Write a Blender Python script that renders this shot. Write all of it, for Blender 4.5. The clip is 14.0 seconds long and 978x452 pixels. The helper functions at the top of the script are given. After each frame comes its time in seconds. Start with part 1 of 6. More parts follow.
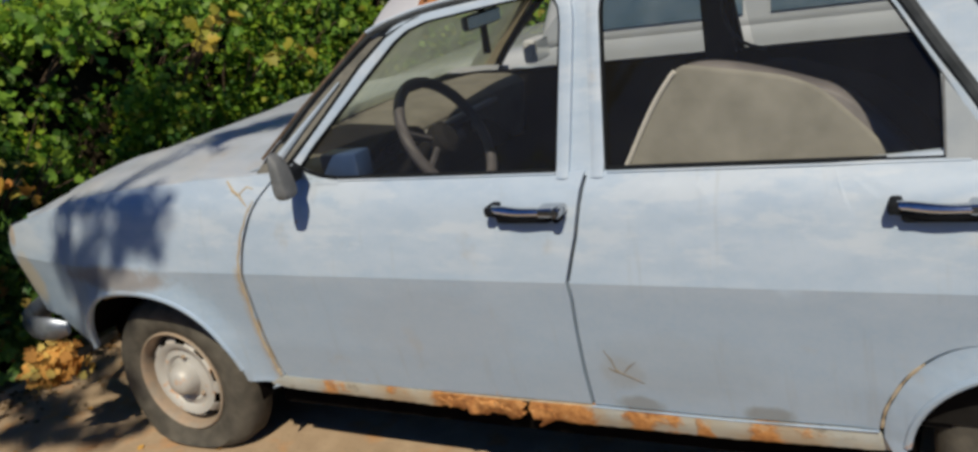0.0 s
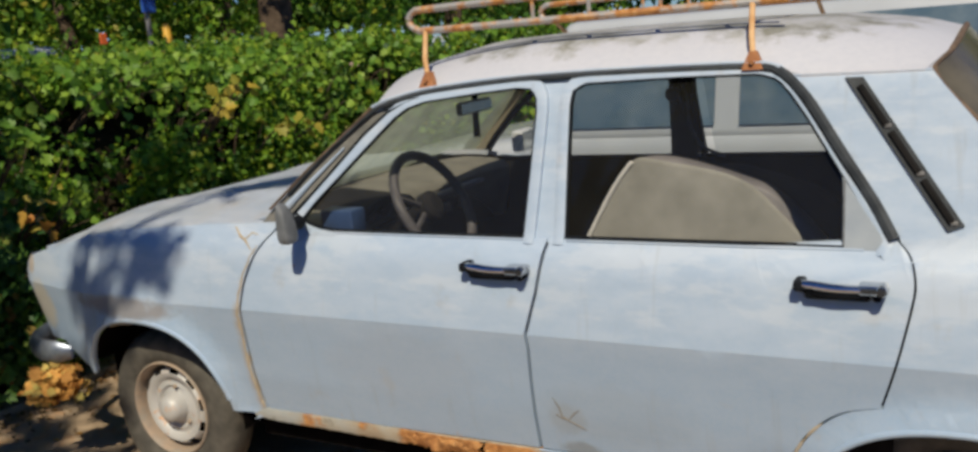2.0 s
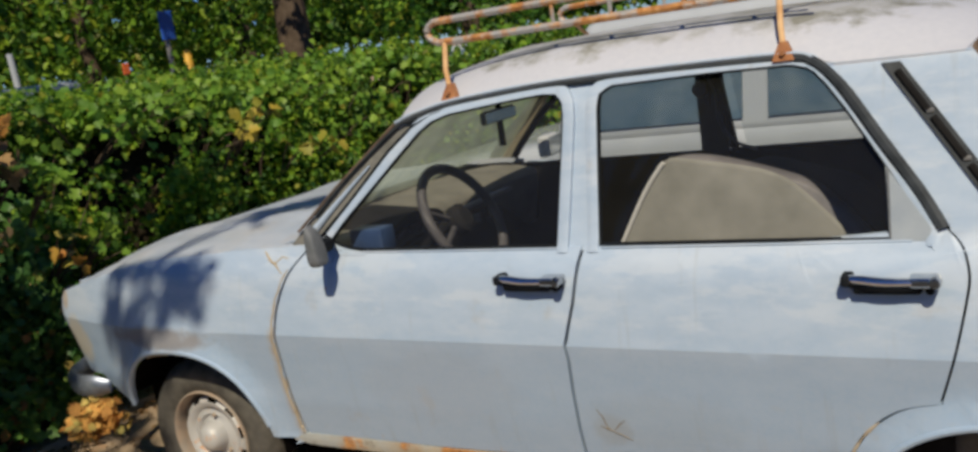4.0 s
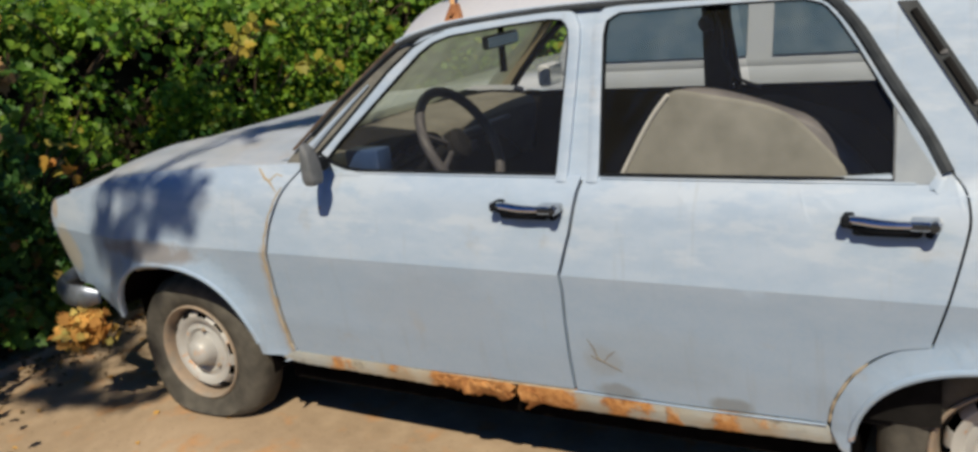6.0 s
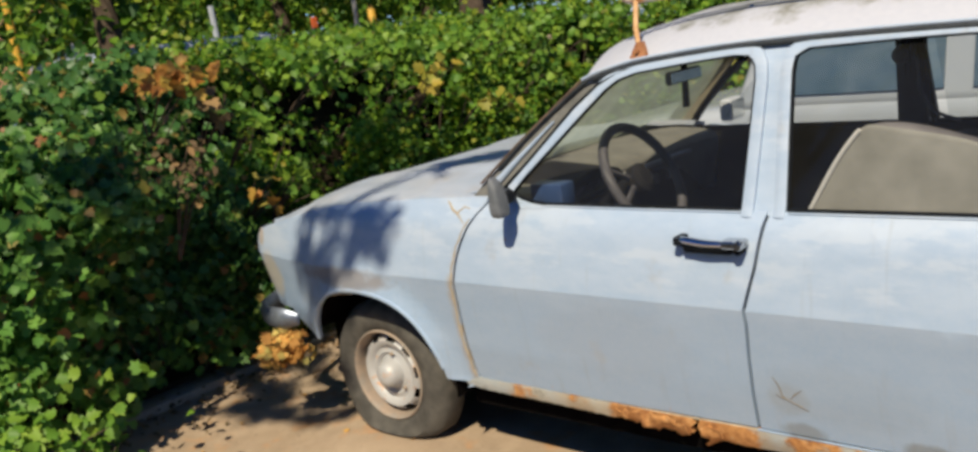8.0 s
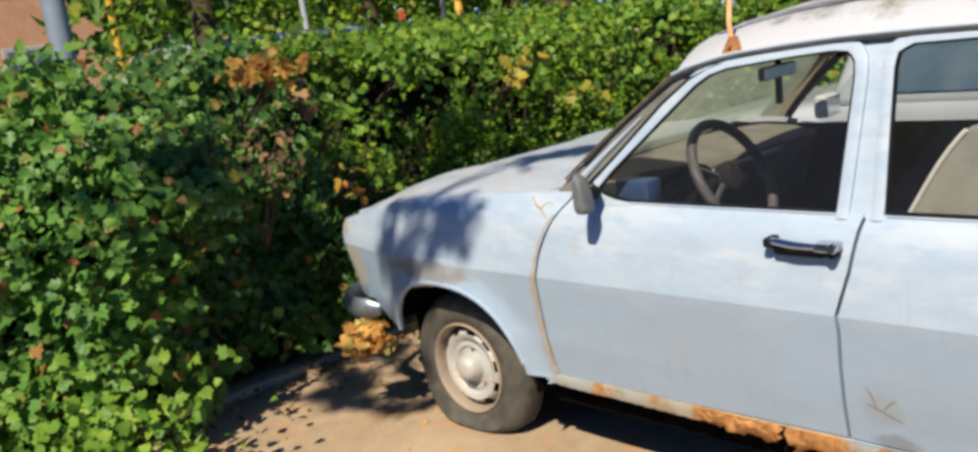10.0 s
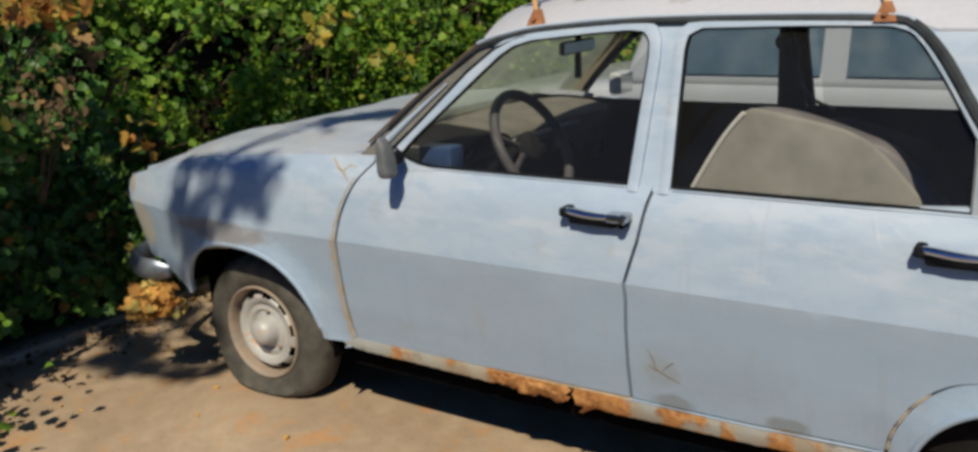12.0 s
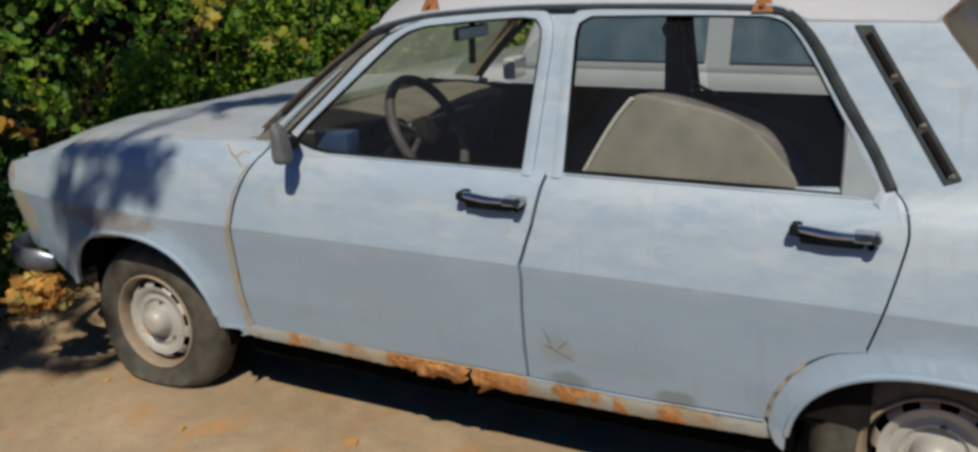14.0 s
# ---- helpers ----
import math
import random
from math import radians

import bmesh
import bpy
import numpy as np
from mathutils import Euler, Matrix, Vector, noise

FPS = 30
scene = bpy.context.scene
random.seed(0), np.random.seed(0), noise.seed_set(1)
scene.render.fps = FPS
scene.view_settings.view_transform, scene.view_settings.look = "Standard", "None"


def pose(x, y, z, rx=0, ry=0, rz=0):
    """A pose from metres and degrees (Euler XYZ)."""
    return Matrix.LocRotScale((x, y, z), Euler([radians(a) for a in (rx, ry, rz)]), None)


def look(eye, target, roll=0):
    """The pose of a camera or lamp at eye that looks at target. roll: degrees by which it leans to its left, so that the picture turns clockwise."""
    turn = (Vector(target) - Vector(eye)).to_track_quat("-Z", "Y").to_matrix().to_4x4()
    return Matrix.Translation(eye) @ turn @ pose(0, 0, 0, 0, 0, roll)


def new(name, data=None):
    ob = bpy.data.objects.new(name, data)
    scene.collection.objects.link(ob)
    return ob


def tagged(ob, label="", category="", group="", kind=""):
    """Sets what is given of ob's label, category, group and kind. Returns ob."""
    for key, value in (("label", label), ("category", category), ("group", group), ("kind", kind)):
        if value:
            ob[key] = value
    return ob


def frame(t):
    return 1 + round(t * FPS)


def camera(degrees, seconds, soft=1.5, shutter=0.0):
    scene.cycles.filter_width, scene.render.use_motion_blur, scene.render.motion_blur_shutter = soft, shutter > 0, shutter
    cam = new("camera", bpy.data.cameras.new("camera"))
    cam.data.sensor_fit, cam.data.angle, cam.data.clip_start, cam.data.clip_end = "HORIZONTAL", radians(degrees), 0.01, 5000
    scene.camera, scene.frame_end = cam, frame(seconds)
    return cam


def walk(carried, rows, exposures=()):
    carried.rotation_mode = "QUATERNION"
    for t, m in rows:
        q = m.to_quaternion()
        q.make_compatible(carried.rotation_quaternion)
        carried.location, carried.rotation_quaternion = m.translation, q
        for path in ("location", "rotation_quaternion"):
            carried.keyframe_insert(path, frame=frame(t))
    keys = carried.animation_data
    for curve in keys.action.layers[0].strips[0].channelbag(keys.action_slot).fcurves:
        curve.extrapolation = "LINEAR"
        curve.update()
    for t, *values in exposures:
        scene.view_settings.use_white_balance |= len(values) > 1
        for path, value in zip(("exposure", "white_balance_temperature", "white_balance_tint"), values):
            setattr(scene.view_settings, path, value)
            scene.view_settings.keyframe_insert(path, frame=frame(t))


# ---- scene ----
cam = camera(54.9, 14.0, soft=3.0)
PATH = [
    (0, (2.305, -1.782, 1.47), (1.333, -0.139, 0.874), -10.2),
    (0.5, (2.254, -1.991, 1.494), (1.375, -0.274, 0.965), -8.4),
    (1, (2.376, -2.06, 1.457), (1.514, -0.304, 1.043), -4.8),
    (1.5, (2.471, -2.09, 1.457), (1.536, -0.369, 1.05), -3.8),
    (2, (2.503, -2.071, 1.463), (1.548, -0.361, 1.058), -4.9),
    (2.5, (2.507, -2.052, 1.47), (1.54, -0.348, 1.069), -6.9),
    (2.7, (2.506, -2.051, 1.473), (1.54, -0.346, 1.073), -7.7),
    (4.8, (2.46, -2.014, 1.468), (1.426, -0.348, 1.074), -8.1),
    (5, (2.46, -2.024, 1.466), (1.432, -0.363, 1.036), -6.9),
    (5.5, (2.452, -2.015, 1.454), (1.377, -0.4, 0.968), -6.9),
    (6, (2.444, -2.017, 1.454), (1.454, -0.362, 0.923), -6.1),
    (6.5, (2.435, -2.032, 1.46), (1.478, -0.349, 0.957), -5.2),
    (7, (2.448, -2.046, 1.473), (1.373, -0.425, 1.009), -5.5),
    (7.5, (2.458, -2.058, 1.47), (1.284, -0.501, 1.026), -7.1),
    (8, (2.452, -2.089, 1.471), (1.164, -0.618, 1.051), -7.6),
    (8.2, (2.451, -2.09, 1.478), (1.117, -0.657, 1.068), -8.0),
    (10.3, (2.432, -2.07, 1.474), (1.017, -0.718, 1.061), -7.4),
    (10.5, (2.432, -2.068, 1.481), (1.05, -0.68, 1.077), -7.1),
    (11, (2.422, -2.071, 1.481), (1.202, -0.545, 1.056), -5.3),
    (11.5, (2.425, -2.072, 1.481), (1.282, -0.493, 1.035), -4.9),
    (12, (2.421, -2.077, 1.475), (1.343, -0.477, 0.951), -2.9),
    (12.5, (2.43, -2.08, 1.474), (1.555, -0.375, 0.902), -1.9),
    (13, (2.434, -2.085, 1.473), (1.619, -0.353, 0.892), -1.2),
    (13.5, (2.437, -2.095, 1.474), (1.595, -0.373, 0.906), -1.5),
    (14, (2.436, -2.105, 1.486), (1.551, -0.403, 0.919), -1.9),
]
EXPOSURES = [(t, stops, 6400 - 150 * min(1.0, max(0.0, t - 11.5)), 10 - 2 * min(1.0, max(0.0, t - 11.5))) for t, stops in (
    (0, -0.08), (0.5, -0.20), (1.0, 0.16), (1.5, -0.04), (2.5, 0.02), (5.0, -0.12), (6.0, 0.02), (6.5, -0.14), (7.0, 0.08), (7.5, -0.04), (8.0, 0.26),
    (10.5, 0.50), (11.0, 0.20), (12.0, -0.08), (12.5, -0.20), (13.5, -0.20), (14.0, -0.32))]
walk(cam, [(t, look(eye, target, roll)) for t, eye, target, roll in PATH], EXPOSURES)

# ---- sky and sun ----
SUN_FROM = Vector((0.38, -0.80, 1.0)).normalized()
world = bpy.data.worlds.new("sky")
scene.world = world
world.use_nodes = True
sky = world.node_tree.nodes.new("ShaderNodeTexSky")
sky.sky_type, sky.sun_disc = "NISHITA", False
sky.air_density, sky.dust_density, sky.ozone_density = 1.0, 0.0, 8.0
sky.sun_elevation = math.asin(SUN_FROM.z)
sky.sun_rotation = math.atan2(SUN_FROM.x, SUN_FROM.y)
world.node_tree.nodes["Background"].inputs["Strength"].default_value = 0.056
tint = world.node_tree.nodes.new("ShaderNodeMix")
tint.data_type, tint.blend_type = "RGBA", "MULTIPLY"
tint.inputs[0].default_value, tint.inputs[7].default_value = 1.0, (0.64, 0.88, 1.20, 1.0)
world.node_tree.links.new(sky.outputs[0], tint.inputs[6])
world.node_tree.links.new(tint.outputs[2], world.node_tree.nodes["Background"].inputs["Color"])
sun = new("sun", bpy.data.lights.new("sun", "SUN"))
sun.data.energy, sun.data.angle, sun.data.color = 5.0, radians(0.6), (1.0, 0.878, 0.662)
sun.matrix_world = look(SUN_FROM * 30, (0, 0, 0))


# ---- materials ----
class Mat:
    """A small node-material builder over a Principled shader."""

    def __init__(self, name, rough=0.6, metal=0.0, spec=0.5):
        self.m = bpy.data.materials.new(name)
        self.m.use_nodes = True
        self.n, self.l = self.m.node_tree.nodes, self.m.node_tree.links
        self.p = self.n["Principled BSDF"]
        self.p.inputs["Roughness"].default_value = rough
        self.p.inputs["Metallic"].default_value = metal
        self.p.inputs["Specular IOR Level"].default_value = spec
        self.co = self.n.new("ShaderNodeTexCoord").outputs["Object"]

    def put(self, a, b):
        if hasattr(a, "links"):
            self.l.new(a, b)
        elif isinstance(a, (tuple, list)):
            b.default_value = (*a, 1.0) if len(a) == 3 else a
        else:
            b.default_value = a

    def noise(self, scale, detail=4.0, rough=0.55, stretch=None):
        t = self.n.new("ShaderNodeTexNoise")
        t.inputs["Scale"].default_value, t.inputs["Detail"].default_value = scale, detail
        t.inputs["Roughness"].default_value = rough
        src = self.co
        if stretch:
            mp = self.n.new("ShaderNodeMapping")
            mp.inputs["Scale"].default_value = stretch
            self.l.new(src, mp.inputs["Vector"])
            src = mp.outputs[0]
        self.l.new(src, t.inputs["Vector"])
        return t.outputs["Fac"]

    def span(self, a, lo, hi, out_lo=0.0, out_hi=1.0):
        r = self.n.new("ShaderNodeMapRange")
        self.put(a, r.inputs[0])
        for k, v in zip((1, 2, 3, 4), (lo, hi, out_lo, out_hi)):
            r.inputs[k].default_value = v
        return r.outputs[0]

    def calc(self, op, a, b=0.0):
        r = self.n.new("ShaderNodeMath")
        r.operation = op
        self.put(a, r.inputs[0]), self.put(b, r.inputs[1])
        return r.outputs[0]

    def mix(self, f, a, b):
        r = self.n.new("ShaderNodeMix")
        r.data_type = "RGBA"
        self.put(f, r.inputs[0]), self.put(a, r.inputs[6]), self.put(b, r.inputs[7])
        return r.outputs[2]

    def axis(self):
        s = self.n.new("ShaderNodeSeparateXYZ")
        self.l.new(self.co, s.inputs[0])
        return s.outputs

    def color(self, c):
        self.put(c, self.p.inputs["Base Color"])
        return self

    def rough(self, r):
        self.put(r, self.p.inputs["Roughness"])
        return self

    def bump(self, h, strength=0.3, dist=0.01):
        b = self.n.new("ShaderNodeBump")
        b.inputs["Strength"].default_value, b.inputs["Distance"].default_value = strength, dist
        self.put(h, b.inputs["Height"])
        self.l.new(b.outputs[0], self.p.inputs["Normal"])
        return self

    def island(self):
        return self.n.new("ShaderNodeNewGeometry").outputs["Random Per Island"]

    def ramp(self, f, stops):
        r = self.n.new("ShaderNodeValToRGB")
        e = r.color_ramp.elements
        while len(e) < len(stops):
            e.new(0.5)
        for k, (at, c) in zip(e, stops):
            k.position, k.color = at, (*c, 1.0)
        self.put(f, r.inputs[0])
        return r.outputs[0]


def rust_color(m):
    return m.ramp(m.noise(38, 6, 0.7), [(0.22, (0.13, 0.055, 0.022)), (0.40, (0.36, 0.155, 0.05)), (0.56, (0.55, 0.27, 0.09)), (0.76, (0.64, 0.44, 0.23))])


# dirt and rust marks on the near side: x, z, half widths, colour, strength
STAINS = (
    (1.540, 0.350, 0.075, 0.034, (0.15, 0.145, 0.12), 0.50),
    (1.835, 0.352, 0.080, 0.034, (0.15, 0.145, 0.12), 0.54),
    (1.510, 0.445, 0.07, 0.060, (0.24, 0.23, 0.21), 0.30),
    (-0.655, 0.600, 0.11, 0.13, (0.50, 0.44, 0.33), 0.70),
    (-0.700, 0.755, 0.04, 0.05, (0.46, 0.34, 0.20), 0.60),
    (-0.100, 0.655, 0.34, 0.055, (0.22, 0.18, 0.15), 0.68),
    (1.000, 0.540, 0.35, 0.16, (0.30, 0.30, 0.32), 0.15),
    (1.640, 0.470, 0.30, 0.12, (0.24, 0.27, 0.30), 0.18),
)


def paint_material(name, rust_lo, rust_hi, rust_gain=1.0, dirt=0.0):
    """Faded pale blue car paint, chalked in patches, rusting between two heights."""
    m = Mat(name, 0.42)
    # paler above the crease: chalk, plus upper-flank light put into the paint
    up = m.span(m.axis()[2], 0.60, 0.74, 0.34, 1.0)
    chalk = m.calc("MULTIPLY", m.span(m.noise(9.0, 8, 0.68, (0.75, 1.0, 2.0)), 0.42, 0.60), up)
    patch = m.calc("MULTIPLY", m.span(m.noise(5.0, 7, 0.66, (0.7, 1.0, 2.6)), 0.50, 0.57), m.span(m.axis()[2], 0.66, 0.75))
    fine = m.span(m.noise(90, 3), 0.3, 0.7)
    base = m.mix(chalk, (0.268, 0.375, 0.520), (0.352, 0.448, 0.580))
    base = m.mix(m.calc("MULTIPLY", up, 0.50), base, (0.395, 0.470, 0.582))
    base = m.mix(m.calc("MULTIPLY", patch, 0.42), base, (0.51, 0.56, 0.63))
    base = m.mix(m.calc("MULTIPLY", fine, 0.22), base, (0.44, 0.49, 0.56))
    streak = m.span(m.noise(9, 4, 0.6, (3.0, 1.0, 0.22)), 0.60, 0.76)
    base = m.mix(m.calc("MULTIPLY", streak, 0.26), base, (0.25, 0.24, 0.23))
    x, _, z = m.axis()
    bow = m.calc("POWER", m.span(z, 0.60, 0.93), 2.0)
    off = m.calc("SUBTRACT", m.calc("ADD", m.calc("MULTIPLY", bow, 0.135), 0.428), x)
    seam = m.calc("MULTIPLY", m.span(off, 0.038, 0.012), m.span(off, -0.004, 0.001))
    seam = m.calc("MULTIPLY", seam, m.span(z, 0.80, 0.68, 0.10, 1.0))
    seam = m.calc("MULTIPLY", seam, m.span(m.noise(11, 5, 0.65), 0.36, 0.54))
    base = m.mix(m.calc("MULTIPLY", seam, 0.8), base, (0.36, 0.28, 0.18))
    if dirt:
        base = m.mix(m.span(m.noise(3.5, 6, 0.65), 0.35, 0.65, dirt * 0.5, dirt), base, (0.40, 0.375, 0.36))
    for cx, cz, rx, rz, tone, amount in STAINS:
        dx = m.calc("POWER", m.calc("ABSOLUTE", m.calc("DIVIDE", m.calc("SUBTRACT", x, cx), rx)), 2.0)
        dz = m.calc("POWER", m.calc("ABSOLUTE", m.calc("DIVIDE", m.calc("SUBTRACT", z, cz), rz)), 2.0)
        near = m.span(m.calc("ADD", dx, dz), 0.0, 1.0, 1.0, 0.0)
        k = m.calc("MULTIPLY", m.span(m.calc("ADD", near, m.noise(22, 5, 0.6)), 0.75, 1.25), amount)
        base = m.mix(k, base, tone)
    edge = m.span(z, rust_lo, rust_hi, 1.0, 0.0)
    n = m.calc("MULTIPLY", edge, rust_gain)
    mask = m.span(m.calc("ADD", m.noise(13, 7, 0.65), m.calc("MULTIPLY", n, 0.26)), 0.70, 0.76)
    stain = m.span(m.calc("ADD", m.noise(7, 5, 0.6), m.calc("MULTIPLY", n, 0.25)), 0.62, 0.80)
    base = m.mix(m.calc("MULTIPLY", stain, 0.45), base, (0.36, 0.29, 0.21))
    base = m.mix(mask, base, rust_color(m))
    m.color(base)
    m.rough(m.mix(mask, m.mix(chalk, (0.34, 0.34, 0.34), (0.5, 0.5, 0.5)), (0.9, 0.9, 0.9)))
    m.bump(m.calc("ADD", m.calc("MULTIPLY", m.noise(160, 3), 0.15), m.calc("MULTIPLY", mask, 1.0)), 0.25, 0.002)
    return m.m


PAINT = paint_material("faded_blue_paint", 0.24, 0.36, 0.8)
HOODPAINT = paint_material("dusty_bonnet_paint", 0.24, 0.36, 0.4, 0.50)


def sill_material():
    m = Mat("rusty_sill_paint", 0.7)
    x, _, z = m.axis()
    want = m.calc("MULTIPLY", m.span(z, 0.325, 0.265), 0.06)
    for cx, half, gain in ((1.10, 0.17, 0.34), (1.30, 0.13, 0.26), (0.83, 0.05, 0.20), (1.56, 0.09, 0.22), (1.68, 0.025, 0.18), (1.86, 0.10, 0.20), (0.62, 0.06, 0.08)):
        d = m.calc("ABSOLUTE", m.calc("DIVIDE", m.calc("SUBTRACT", x, cx), half))
        want = m.calc("ADD", want, m.calc("MULTIPLY", m.span(d, 0.55, 1.15, 1.0, 0.0), gain))
    k = m.span(m.calc("ADD", m.noise(9, 7, 0.65, (0.7, 1, 1)), want), 0.66, 0.74)
    stain = m.span(m.calc("ADD", m.noise(6, 5, 0.6), want), 0.52, 0.72)
    base = m.mix(m.noise(30, 4), (0.33, 0.38, 0.40), (0.47, 0.49, 0.48))
    base = m.mix(m.calc("MULTIPLY", m.span(m.noise(5, 5, 0.6), 0.40, 0.62), 0.6), base, (0.44, 0.40, 0.31))
    base = m.mix(m.calc("MULTIPLY", stain, 0.6), base, (0.40, 0.29, 0.17))
    base = m.mix(m.calc("MULTIPLY", m.span(m.noise(14, 5, 0.6), 0.60, 0.70), 0.7), base, (0.13, 0.12, 0.10))
    m.color(m.mix(k, base, rust_color(m)))
    m.rough(m.mix(k, (0.5, 0.5, 0.5), (0.95, 0.95, 0.95)))
    m.bump(m.calc("ADD", m.calc("MULTIPLY", m.noise(60, 6, 0.7), 0.7), k), 0.6, 0.004)
    return m.m


SILL = sill_material()


def roof_material():
    m = Mat("dirty_roof_paint", 0.55)
    dirt = m.span(m.noise(6, 8, 0.7), 0.40, 0.58)
    top = m.span(m.calc("ADD", m.axis()[2], m.span(m.noise(9, 6, 0.7), 0.3, 0.7, -0.03, 0.03)), 1.385, 1.412)
    d = m.calc("MULTIPLY", m.calc("ADD", m.calc("MULTIPLY", dirt, 0.6), 0.4), top)
    m.color(m.mix(d, m.mix(m.noise(60), (0.43, 0.45, 0.52), (0.53, 0.54, 0.59)), m.mix(dirt, (0.29, 0.29, 0.25), (0.20, 0.20, 0.17))))
    m.bump(m.noise(120, 4), 0.2, 0.002)
    return m.m


ROOF = roof_material()


def plain(name, c1, c2, scale, rough=0.6, metal=0.0, bump=0.2, spec=0.5):
    m = Mat(name, rough, metal, spec)
    m.color(m.mix(m.span(m.noise(scale, 5, 0.6), 0.3, 0.7), c1, c2))
    m.bump(m.noise(scale * 6, 3), bump, 0.002)
    return m.m


RUBBER = plain("black_rubber", (0.005, 0.007, 0.010), (0.012, 0.014, 0.018), 30, 0.8, 0, 0.2, 0.12)
# near-black: the deep shade under the car is put into this colour
DARK = plain("underbody_shade_black", (0.003, 0.003, 0.003), (0.007, 0.006, 0.006), 20, 0.95, 0, 0.2, 0.0)
# dark trim pushed near-black, the cabin's shade put into it
INTERIOR = plain("dark_shaded_trim", (0.006, 0.006, 0.006), (0.016, 0.015, 0.015), 12, 0.85, 0, 0.2, 0.1)
CHROME = plain("pitted_chrome", (0.62, 0.63, 0.65), (0.42, 0.42, 0.42), 60, 0.12, 1.0, 0.03)
BUMPERCHROME = plain("clouded_chrome", (0.38, 0.43, 0.51), (0.24, 0.27, 0.33), 22, 0.42, 0.7, 0.1)
HANDLECHROME = plain("dark_worn_chrome", (0.66, 0.69, 0.73), (0.50, 0.52, 0.55), 60, 0.12, 1.0, 0.02)
DULL = plain("dull_grey_metal", (0.20, 0.20, 0.20), (0.32, 0.31, 0.30), 40, 0.5, 0.6)
SEATCLOTH = plain("worn_beige_cloth", (0.22, 0.218, 0.20), (0.31, 0.305, 0.285), 9, 0.95, 0, 0.5, 0.1)
SEATDARK = plain("dark_grey_vinyl", (0.042, 0.040, 0.046), (0.09, 0.085, 0.092), 14, 0.6)
SEATSIDE = plain("grey_vinyl_seat_side", (0.10, 0.095, 0.105), (0.17, 0.16, 0.17), 12, 0.6)
DASH = plain("faded_dash_vinyl", (0.11, 0.106, 0.09), (0.17, 0.162, 0.138), 10, 0.8)
GUTTER_RUBBER = plain("faded_black_rubber", (0.014, 0.018, 0.022), (0.045, 0.052, 0.060), 18, 0.55, 0, 0.2, 0.3)
DULL_PLASTIC = plain("weathered_grey_plastic", (0.085, 0.095, 0.105), (0.15, 0.16, 0.175), 25, 0.65)
PILLARGREY = plain("mottled_pillar_grey", (0.10, 0.10, 0.094), (0.19, 0.185, 0.168), 18, 0.7, 0, 0.3, 0.3)
TRIMTAN = plain("tan_inner_trim", (0.20, 0.175, 0.12), (0.30, 0.265, 0.19), 14, 0.7, 0, 0.2, 0.2)
TRIMSILVER = plain("dull_silver_trim", (0.34, 0.34, 0.33), (0.48, 0.47, 0.45), 24, 0.4, 0.4)
PIPING = plain("pale_seat_piping", (0.55, 0.55, 0.55), (0.68, 0.67, 0.66), 20, 0.7)
BELTPILLAR = plain("dark_pillar_vinyl", (0.030, 0.028, 0.030), (0.065, 0.060, 0.062), 9, 0.7, 0, 0.2, 0.2)
DARKMIRROR = plain("dusty_mirror_glass", (0.42, 0.45, 0.47), (0.55, 0.57, 0.58), 9, 0.10, 1.0, 0.0)
QUARTER = plain("pale_blue_grey_panel", (0.235, 0.275, 0.325), (0.30, 0.335, 0.375), 12, 0.6)
WHITEPANEL = plain("faded_light_panel", (0.32, 0.34, 0.37), (0.42, 0.43, 0.45), 15, 0.6)
BLUETHING = plain("blue_plastic", (0.02, 0.045, 0.12), (0.035, 0.07, 0.17), 15, 0.5)


def rust_material():
    m = Mat("flaking_rust", 0.92)
    m.color(rust_color(m))
    m.bump(m.noise(55, 7, 0.7), 0.8, 0.008)
    return m.m


RUST = rust_material()


def rack_material():
    m = Mat("rusted_grey_tube", 0.5, 0.3)
    k = m.span(m.noise(11, 5, 0.65), 0.44, 0.55)
    m.color(m.mix(k, (0.42, 0.41, 0.40), rust_color(m)))
    m.rough(m.mix(k, (0.4, 0.4, 0.4), (0.9, 0.9, 0.9)))
    m.bump(m.noise(80, 5), 0.4, 0.003)
    return m.m


RACK = rack_material()
RUSTDARK = plain("dark_orange_rust", (0.22, 0.085, 0.035), (0.42, 0.19, 0.08), 30, 0.9, 0, 0.6)
LEGRUST = plain("light_orange_rust", (0.50, 0.27, 0.11), (0.68, 0.45, 0.24), 20, 0.8, 0.1, 0.4)


def tyre_material():
    m = Mat("dusty_tyre", 0.85, 0, 0.3)
    m.color(m.mix(m.span(m.noise(16, 5), 0.3, 0.7), (0.046, 0.044, 0.040), (0.105, 0.098, 0.085)))
    m.bump(m.noise(140, 4), 0.35, 0.003)
    return m.m


TYRE = tyre_material()


def wheel_material():
    m = Mat("worn_wheel_paint", 0.5, 0.1)
    k = m.span(m.noise(26, 6, 0.65), 0.58, 0.68)
    m.color(m.mix(k, m.mix(m.noise(14), (0.36, 0.36, 0.36), (0.47, 0.47, 0.465)), rust_color(m)))
    m.bump(m.noise(90, 4), 0.2, 0.002)
    return m.m


WHEEL = wheel_material()


